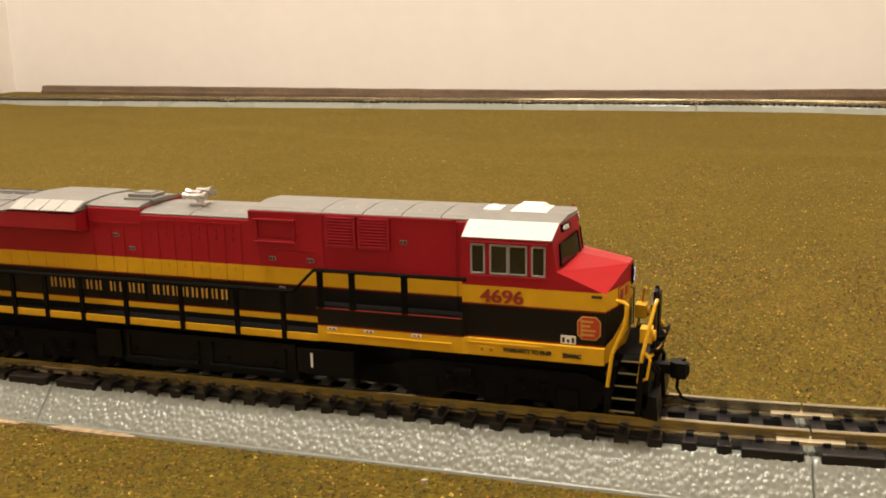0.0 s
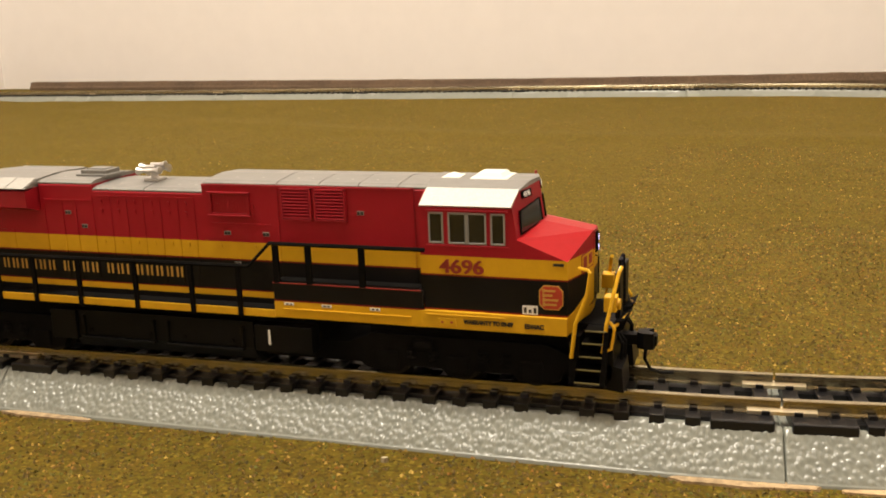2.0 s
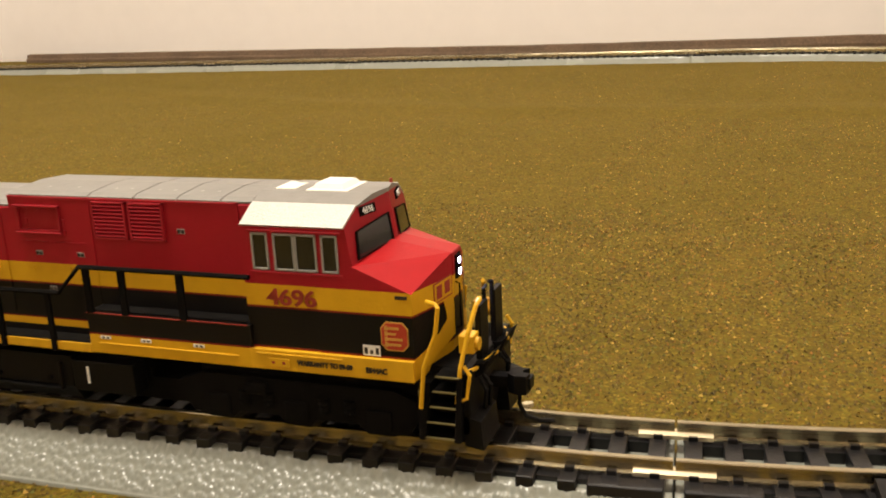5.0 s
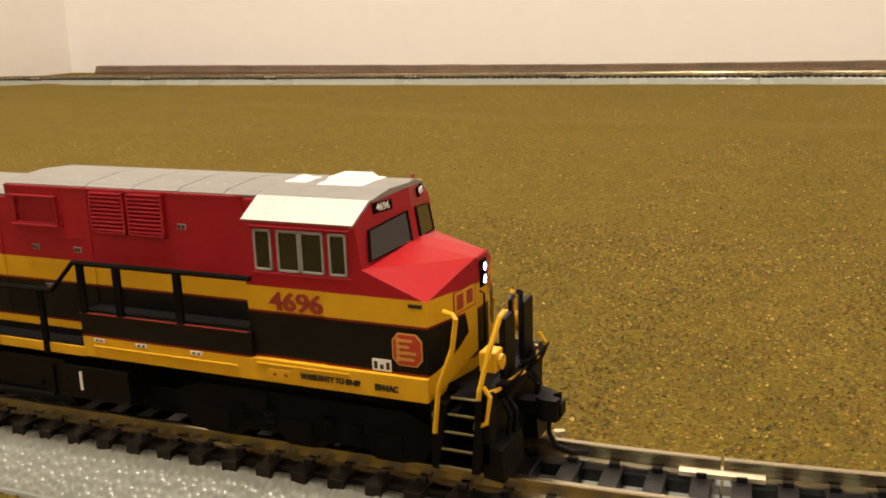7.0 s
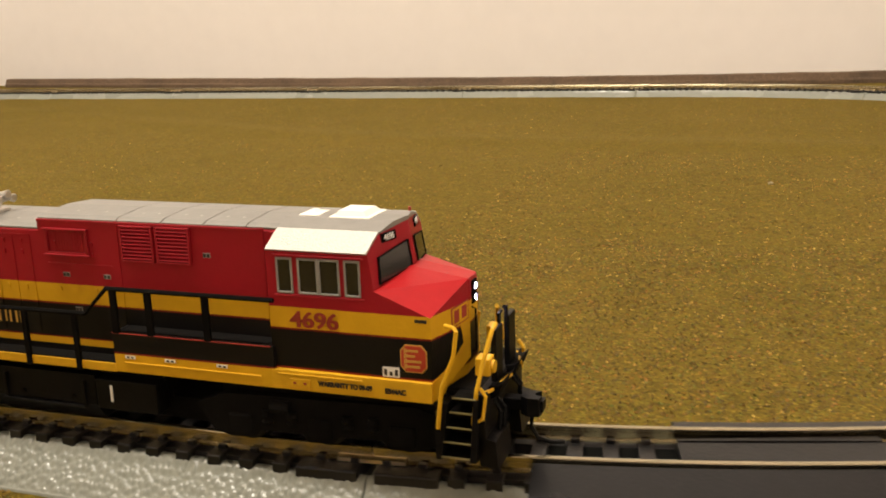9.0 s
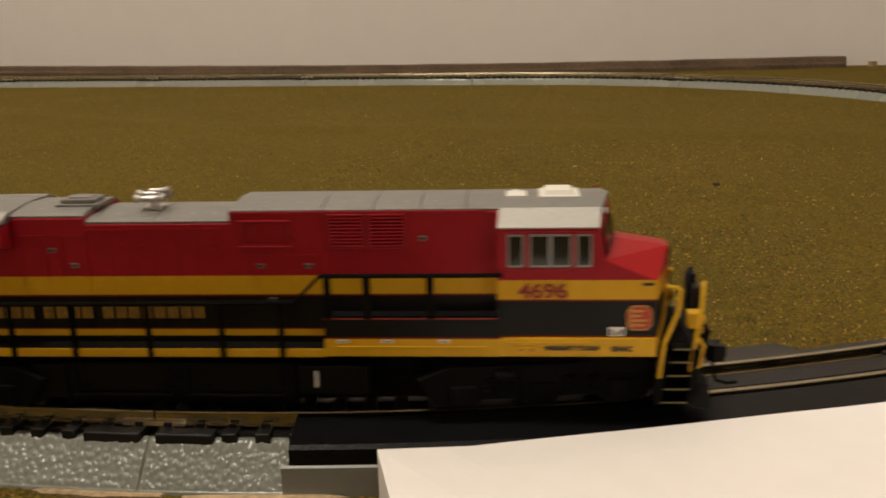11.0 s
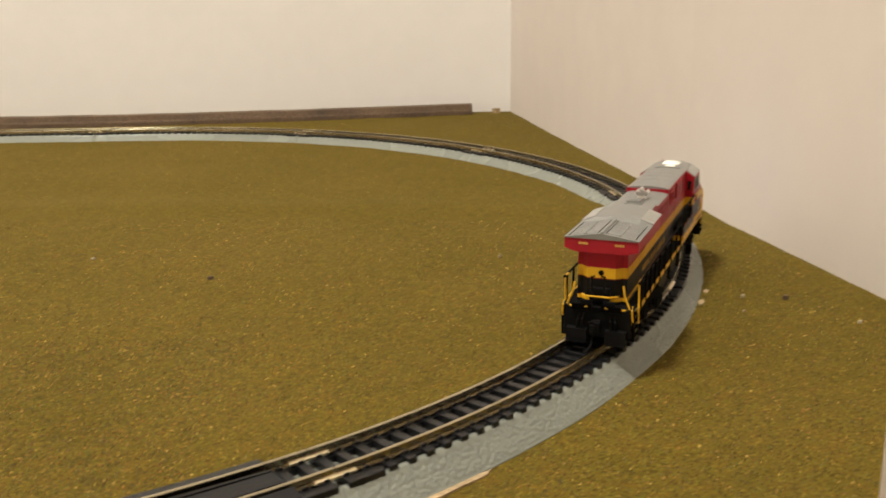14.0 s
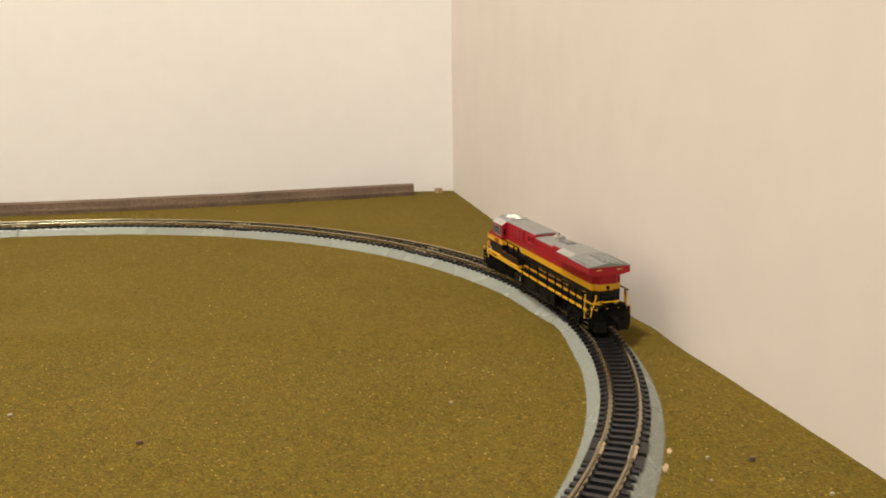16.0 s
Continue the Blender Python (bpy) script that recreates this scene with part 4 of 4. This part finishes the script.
        flake("nose_stripe", [(1.0, 12.3), (1.0, 16.95), (0.75, 16.95), (0.80, 15.6), (0.82, 14.6), (0.62, 13.4), (0.3, 12.2), (0.0, 11.6), (0.0, 9.6), (0.5, 10.6)], M_YEL, "yellow sweep round the black band")
        plate = flake("nose_plate", [(0.52, 17.0), (0.97, 17.4), (0.97, 19.9), (0.52, 19.5)], M_RUBBER, "small yellow plate with a dark red outline", 0.07)
        for quad, m2 in (([(0.54, 17.2), (0.95, 17.55), (0.95, 19.72), (0.54, 19.32)], M_YEL), ([(0.58, 17.5), (0.71, 17.6), (0.71, 19.2), (0.58, 19.1)], M_RUBBER), ([(0.78, 17.8), (0.91, 17.9), (0.91, 19.4), (0.78, 19.3)], M_RUBBER)):
            flake("plate_stroke", quad, m2, lift=0.10 if m2 is M_YEL else 0.13)
        part("nose_stud", Build().lathe([(0.45, 0), (0.45, 0.35), (0.25, 0.5)], (57.3, side * 4.6, 21.6), n=10), M_RED_LIT, loco)
    part("nose_front", Build().box(60.9, 61.3, -1.55, 1.55, 12.4, 22.3, 0.08), CAB, loco)
    part("nose_handle", Build().tube([(61.3, -0.9, 18.6), (61.8, -0.9, 18.4), (61.8, -0.9, 13.0), (61.2, -0.9, 12.8)], 0.12, 6), M_MATT, loco)
    lights = part("headlight_housing", Build().box(61.2, 61.5, -0.85, 0.85, 18.9, 21.9, 0.1), M_MATT, loco)
    for z in (21.1, 19.7):
        part("headlight", Build().lathe([(0.46, 61.4), (0.46, 61.53)], (0, 0, z), "x", 16), M_LAMP, lights, "lit bluish white headlight")
        part("headlight_rim", Build().lathe([(0.62, 61.45), (0.62, 61.68), (0.5, 61.69), (0.48, 61.45)], (0, 0, z), "x", 16), M_MATT, lights)

    # walkways, sill and battery ledge
    part("walkway", Build().box(-62.0, 14.0, -9.5, 9.5, 8.9, 9.9, 0.1), M_MATT, loco)
    for side in (-1, 1):
        part("side_sill", Build().box(-62.0, 13.9, *sorted((side * 9.4, side * 9.65)), 8.8, 10.0, 0.05), M_YEL, loco, "yellow painted side sill")
        part("battery_ledge", Build().box(13.9, 38.0, *sorted((side * 6.0, side * 9.65)), 8.9, 14.4, 0.08), LEDGE, loco, "yellow and black battery box ledge")
        part("cab_sill", Build().box(37.6, 58.9, *sorted((side * 8.8, side * 9.68)), 8.95, 11.5, 0.06), M_YEL, loco, "yellow painted cab sill")
        part("sill_rib", Build().box(15.5, 36.0, *sorted((side * 9.6, side * 9.82)), 10.2, 10.42, 0.04).box(38.5, 50.0, *sorted((side * 9.6, side * 9.82)), 10.9, 11.1, 0.04), M_YEL, loco)
        hatch = part("sill_hatch", Build().box(40.1, 42.9, *sorted((side * 9.6, side * 9.8)), 9.4, 10.5, 0.04), M_YEL, loco)
        for x in (40.8, 42.2):
            part("hatch_hole", Build().box(x - 0.2, x + 0.2, *sorted((side * 9.78, side * 9.83)), 9.8, 10.1), M_RUBBER, hatch)
        for x in (16.4, 22.6, 30.4):
            lab = part("sill_label", Build().box(x - 0.8, x + 0.8, *sorted((side * 9.62, side * 9.69)), 10.9, 11.35), M_DECALW, loco)
            part("label_bar", Build().box(x - 0.5, x - 0.1, *sorted((side * 9.69, side * 9.71)), 10.98, 11.2), M_TEXT, lab)
            part("label_bar", Build().box(x + 0.15, x + 0.55, *sorted((side * 9.69, side * 9.71)), 10.98, 11.2), M_TEXT, lab)
        part("ledge_edge", Build().box(13.9, 37.6, *sorted((side * 9.6, side * 9.7)), 14.28, 14.42), M_RUBBER, loco)
        part("tread_plate", Build().box(14.4, 37.0, *sorted((side * 6.6, side * 9.0)), 14.38, 14.5), M_MATT, loco)
        # handrails
        low = [(-61.5, side * 9.6, 16.3), (9.9, side * 9.6, 16.7), (13.7, side * 9.6, 20.4), (38.4, side * 9.5, 20.4)]
        part("handrail", Build().tube(low, 0.32, 6), M_MATT, loco, "black plastic handrail")
        for x in (-58.5, -51.6, -44.8, -37.9, -30.4, -21.5, -10.7, -0.4, 8.0):
            part("handrail_post", Build().box(x - 0.4, x + 0.4, *sorted((side * 9.4, side * 9.9)), 8.6, 16.6, 0.08), M_MATT, loco)
        for x in (14.6, 20.0, 28.6):
            part("handrail_post", Build().box(x - 0.5, x + 0.5, *sorted((side * 9.3, side * 9.75)), 14.3, 20.4, 0.08), M_MATT, loco)

    # fuel tank and underframe
    part("underframe", Build().box(-60, 19.6, -7.0, 7.0, 5.6, 9.2, 0.2).box(19.4, 28.6, -7.0, 7.0, 7.7, 9.1).box(28.4, 60, -7.0, 7.0, 5.6, 9.2, 0.2), M_MATT, loco)
    part("center_sill", Build().box(8.5, 19.5, -5.5, 5.5, 1.2, 6.0, 0.2).box(19.4, 28.0, -5.5, 5.5, 1.2, 4.3), M_MATT, loco)
    part("center_sill", Build().box(-27.5, -24, -5.5, 5.5, 1.2, 6.0, 0.2), M_MATT, loco)
    tank = [(8.5, 7.4), (8.7, 3.2), (7.2, 0.9), (-7.2, 0.9), (-8.7, 3.2), (-8.5, 7.4)]
    part("fuel_tank", Build().prism(tank, -24.5, 9.2), M_BLK, loco, "black fuel tank")
    for side in (-1, 1):
        for x in (-21, -9.5, -3.2, 5.4):
            part("tank_bolt", Build().lathe([(0.35, side * 8.6), (0.35, side * 8.95)], (x, 0, 4.1), "y", 8), M_MATT, loco)
        part("air_box", Build().box(9.8, 19.6, *sorted((side * 6.5, side * 9.25)), 3.0, 7.3, 0.15), M_BLK, loco)
        part("box_handle", Build().box(12.2, 12.6, *sorted((side * 9.25, side * 9.42)), 4.2, 6.6, 0.05), M_DECALW, loco, "small silver handle")
        part("tank_box", Build().box(-28.6, -23.6, *sorted((side * 7.0, side * 9.15)), 2.4, 7.4, 0.15), M_BLK, loco)
        for x0, x1 in ((-22.6, -8.6), (-6.4, 7.6)):
            part("tank_step", Build().box(x0, x1, *sorted((side * 8.6, side * 9.35)), 2.7, 3.1, 0.08).box(x0, x0 + 0.5, *sorted((side * 8.4, side * 9.0)), 2.7, 6.6, 0.08).box(x1 - 0.5, x1, *sorted((side * 8.4, side * 9.0)), 2.7, 6.6, 0.08), M_BLK, loco)

    # six-wheel trucks
    for xc in (-42.5, 42.5):
        fr = Build().box(xc - 15, xc + 15, -5.6, 5.6, 2.6, 6.2, 0.3)
        truck = part("truck", fr, M_MATT, loco, "black six-wheel truck")
        TRUCKS.append((xc, truck))
        part("gear_housing", Build().box(xc - 15.5, xc + 15.5, -3.4, 3.4, 0.7, 3.2, 0.2), M_MATT, truck)
        for side in (-1, 1):
            ring = [(xc - 17.2, 5.6), (xc - 15, 2.0), (xc - 12.6, 1.3), (xc - 9.4, 1.3), (xc - 8.2, 2.4), (xc - 2.6, 2.4), (xc - 1.6, 1.3), (xc + 1.6, 1.3), (xc + 2.6, 2.4), (xc + 8.2, 2.4), (xc + 9.4, 1.3), (xc + 12.6, 1.3), (xc + 15, 2.0), (xc + 17.2, 5.6), (xc + 13, 7.2), (xc - 13, 7.2)]
            part("side_frame", Build().prism(ring, *sorted((side * 6.6, side * 8.2)), "y"), M_MATT, truck)
            for dx in (-11, 0, 11):
                part("journal_box", Build().box(xc + dx - 1.7, xc + dx + 1.7, *sorted((side * 7.8, side * 8.6)), 1.7, 4.6, 0.3), M_MATT, truck)
            for dx in (-7.2, -3.8, 3.8, 7.2):
                part("spring", Build().lathe([(0.7, 3.4), (0.9, 3.8), (0.7, 4.2), (0.9, 4.6), (0.7, 5.0), (0.9, 5.4)], (xc + dx, side * 8.0, 0), n=10), M_MATT, truck)
            part("brake_cylinder", Build().lathe([(0.9, xc - 6.5), (0.9, xc - 3.8)], (0, side * 8.3, 5.9), "x", 12), M_MATT, truck)
        for dx in (-11, 0, 11):
            for side in (-1, 1):
                w = [(0.6, side * 3.6), (3.3, side * 3.7), (3.55, side * 3.95), (3.55, side * 4.25), (3.05, side * 4.45), (3.0, side * 5.9), (2.4, side * 5.9), (2.2, side * 5.6), (0.5, side * 5.6)]
                wheel = part("wheel", Build().lathe(w, (0, 0, 0), "y", 24), M_WHEEL, truck, "dark metal wheel")
                wheel.location = ((xc + dx) * MM, 0, 3.0 * MM)
                WHEELS.append((xc + dx, wheel))
            part("axle", Build().lathe([(0.5, -5.5), (0.5, 5.5)], (xc + dx, 0, 3.0), "y", 8), M_MATT, truck)

    # end platforms, steps, handrails and couplers
    for end in (1, -1):
        def ex(x):
            x = x - 2.3 if x < 69.2 else x
            return x if end > 0 else -x
        def xr(a, b):
            return sorted((ex(a), ex(b)))
        part("end_platform", Build().box(*xr(60.5, 67.4), -6.4, 6.4, 8.6, 10.0, 0.15), M_MATT, loco)
        part("pilot", Build().box(*xr(66.2, 67.4), -8.6, 8.6, 2.6, 10.2, 0.15), M_BLK, loco)
        ring = [(ex(66.6), 1.2), (ex(68.9), 0.9), (ex(68.6), 4.4), (ex(66.6), 5.0)]
        for side in (-1, 1):
            part("plow_blade", Build().prism(ring, *sorted((side * 2.4, side * (8.6 if end > 0 else 7.6))), "y"), M_BLK, loco)
            part("anticlimber", Build().prism([(ex(67.2), 8.8), (ex(68.4), 9.4), (ex(69.1), 11.2), (ex(68.4), 10.6), (ex(67.2), 10.4)], *sorted((side * 1.2, side * 6.2)), "y"), M_MATT, loco)
            part("platform_edge", Build().tube([(ex(66.4), side * 8.4, 9.9), (ex(67.6), side * 6.4, 10.1), (ex(68.9), side * 2.2, 10.7)], 0.24, 6), M_YEL, loco, "yellow painted platform edge")
            # stairs
            for k, z in enumerate((2.2, 4.15, 6.1, 8.05, 9.9)):
                x0, x1 = 61.9 + k * 0.42, 65.6 + k * 0.22
                st = part("stair_tread", Build().box(*xr(x0, x1), *sorted((side * 6.4, side * 9.2)), z - 0.22, z, 0.04), M_MATT, loco)
                part("tread_edge", Build().box(*xr(x0, x1), *sorted((side * 9.15, side * 9.4)), z - 0.16, z + 0.04, 0.03), M_TREAD, st)
            part("stair_side", Build().prism([(ex(61.3), 1.8), (ex(62.0), 1.8), (ex(63.0), 9.0), (ex(61.3), 9.0)], *sorted((side * 6.5, side * 9.4)), "y"), M_MATT, loco)
            part("stair_side", Build().prism([(ex(65.6), 1.8), (ex(66.4), 1.8), (ex(66.8), 9.8), (ex(66.2), 9.8)], *sorted((side * 6.5, side * 9.4)), "y"), M_MATT, loco)
            part("stair_back", Build().box(*xr(61.6, 66.2), *sorted((side * 6.1, side * 6.5)), 1.8, 9.6), M_MATT, loco)
            if end > 0:
                inner = [(61.7, 9.4, 5.8), (62.3, 9.4, 10.8), (63.9, 9.3, 15.0), (64.3, 9.2, 18.1), (63.9, 8.9, 18.4), (62.6, 8.2, 18.4)]
                outer = [(66.0, 8.9, 6.6), (66.5, 8.9, 10.8), (67.3, 7.8, 15.0), (67.8, 6.2, 17.7), (68.0, 5.3, 18.1)]
            else:
                inner = [(62.4, 9.5, 5.4), (62.4, 9.5, 11.0), (62.8, 9.5, 15.6), (62.5, 9.5, 16.4), (60.4, 9.4, 16.4)]
                outer = [(66.4, 8.6, 6.2), (66.4, 8.4, 9.0), (66.3, 6.6, 13.6), (66.2, 6.2, 16.0)]
            if end > 0 and side > 0:  # the rails of this side are bent back
                inner = [(x - 3.0, y, z - 3.4) for x, y, z in inner]
                outer = [(x - 2.8, y - 0.6, z - 1.0) for x, y, z in outer]
            for line in (inner, outer):
                part("grab_rail", Build().tube([(ex(x), side * y, z) for x, y, z in line], 0.28, 8), M_YEL, loco, "bright yellow handrail")
            part("grab_loop", Build().tube([(ex(66.4), side * 9.0, 7.0), (ex(67.2), side * 9.0, 7.4), (ex(67.6), side * 8.8, 10.2), (ex(66.9), side * 8.8, 11.2)], 0.25, 6), M_YEL, loco)
            gate = part("gate_panel", Build().box(*xr(67.0, 67.7), *sorted((side * 1.4, side * 4.5)), 10.4, 17.0 if end > 0 else 11.9, 0.12), M_BLK, loco)
            part("gate_top", Build().tube([(ex(67.3), side * 1.6, 14.0), (ex(67.3), side * 1.6, 18.2), (ex(67.3), side * 0.8, 18.3)], 0.3, 6), M_BLK, gate)
            if end > 0:
                d = 0.0 if side < 0 else -2.2
                part("ditch_light", Build().lathe([(0.7, ex(66.2 + d)), (0.8, ex(67.1 + d)), (0.8, ex(68.0 + d))], (0, side * 6.0, 13.0), "x", 12).box(*xr(65.8 + d, 67.6 + d), side * 6.0 - 1.1, side * 6.0 + 1.1, 12.0, 14.2, 0.15), M_YEL, loco, "yellow light box beside the steps")
            hoses = part("hose", Build().tube([(ex(67.3), side * 3.4, 8.2), (ex(68.4), side * 3.6, 7.0), (ex(68.2), side * 3.9, 3.2)], 0.3, 6).tube([(ex(67.3), side * 4.6, 8.2), (ex(68.2), side * 4.8, 6.8), (ex(67.9), side * 5.0, 3.6)], 0.3, 6), M_BLK, loco)
        cp = part("coupler", Build().box(*xr(65.5, 70.2), -0.85, 0.85, 5.4, 6.9, 0.1), M_BLK, loco, "black knuckle coupler")
        part("knuckle", Build().prism([(end * (x - 0.6), y * 0.78) for x, y in ((68.0, -1.2), (69.0, -2.0), (70.4, -1.9), (70.6, -0.4), (69.8, -0.3), (69.5, 0.5), (70.2, 1.6), (69.2, 1.7), (68.0, 1.0))], 5.0, 7.4, "z"), M_BLK, cp)
        part("trip_pin", Build().tube([(end * x, y, z) for x, y, z in ((68.6, 0.2, 5.2), (68.4, 0.3, 3.0), (69.2, 0.5, 1.4), (70.8, 0.9, 0.8), (72.4, 1.6, 0.7))], 0.28, 6), M_BLK, cp, "curved black trip pin")
        if end < 0:
            part("end_rail", Build().tube([(-62.4, -4.6, 12.6), (-65.4, -3.0, 13.1), (-65.6, 3.0, 13.1), (-62.4, 4.6, 12.6)], 0.24, 6), M_YEL, loco, "yellow end rail")
    return loco


locomotive_ob = locomotive()
HALF = 44.0  # half the distance of the truck middles


def loco_pose(s):
    ax, ay, _ = path_at(s - HALF)
    bx, by, _ = path_at(s + HALF)
    return Matrix.Translation(((ax + bx) / 2 * MM, (ay + by) / 2 * MM, 7.0 * MM)) @ Matrix.Rotation(math.atan2(by - ay, bx - ax), 4, "Z")


ENGINE_RUN = [(0, 0), (4.7, 0), (6.8, 0), (7, 0.6), (7.5, 2.4), (8, 18.5), (8.5, 29.6), (8.7, 33.5), (9.4, 46), (10.1, 61), (10.8, 84.1), (11, 98.5), (11.5, 140.6), (12, 203.7), (12.5, 249.3), (13, 297.4), (13.5, 345.9), (14, 392), (14.5, 437.1), (15, 484.1), (15.5, 527.7), (16, 572.5)]


def run_at(t):
    return float(np.interp(t, [r[0] for r in ENGINE_RUN], [r[1] for r in ENGINE_RUN]))


def motions():
    """The engine stands, then pulls away and runs round the curve; its trucks follow the track and its wheels roll."""
    walk(locomotive_ob, [(t, loco_pose(s)) for t, s in ENGINE_RUN])
    for xc, truck in TRUCKS:
        rows = []
        for t, s in ENGINE_RUN:
            body = loco_pose(s).to_euler().z
            turn = (path_at(s + xc)[2] - body + math.pi) % (2 * math.pi) - math.pi
            x, y, _ = path_at(s + xc)
            rows.append((t, Matrix.Translation((xc * MM, 0, dip(x, y) * MM)) @ Matrix.Rotation(turn, 4, "Z") @ Matrix.Translation((-xc * MM, 0, 0))))
        walk(truck, rows)
    times, last = [0.0], 0.0
    for k in range(1, 1601):
        if run_at(k / 100) - last > 2.6:
            times.append(k / 100)
            last = run_at(k / 100)
    times = [t for t in times if t < 15.99] + [16.0]
    times.insert(1, 6.8)
    for x, wheel in WHEELS:
        walk(wheel, [(t, Matrix.Translation((x * MM, 0, 3.0 * MM)) @ Matrix.Rotation(run_at(t) / 3.05, 4, "Y")) for t in times])


motions()
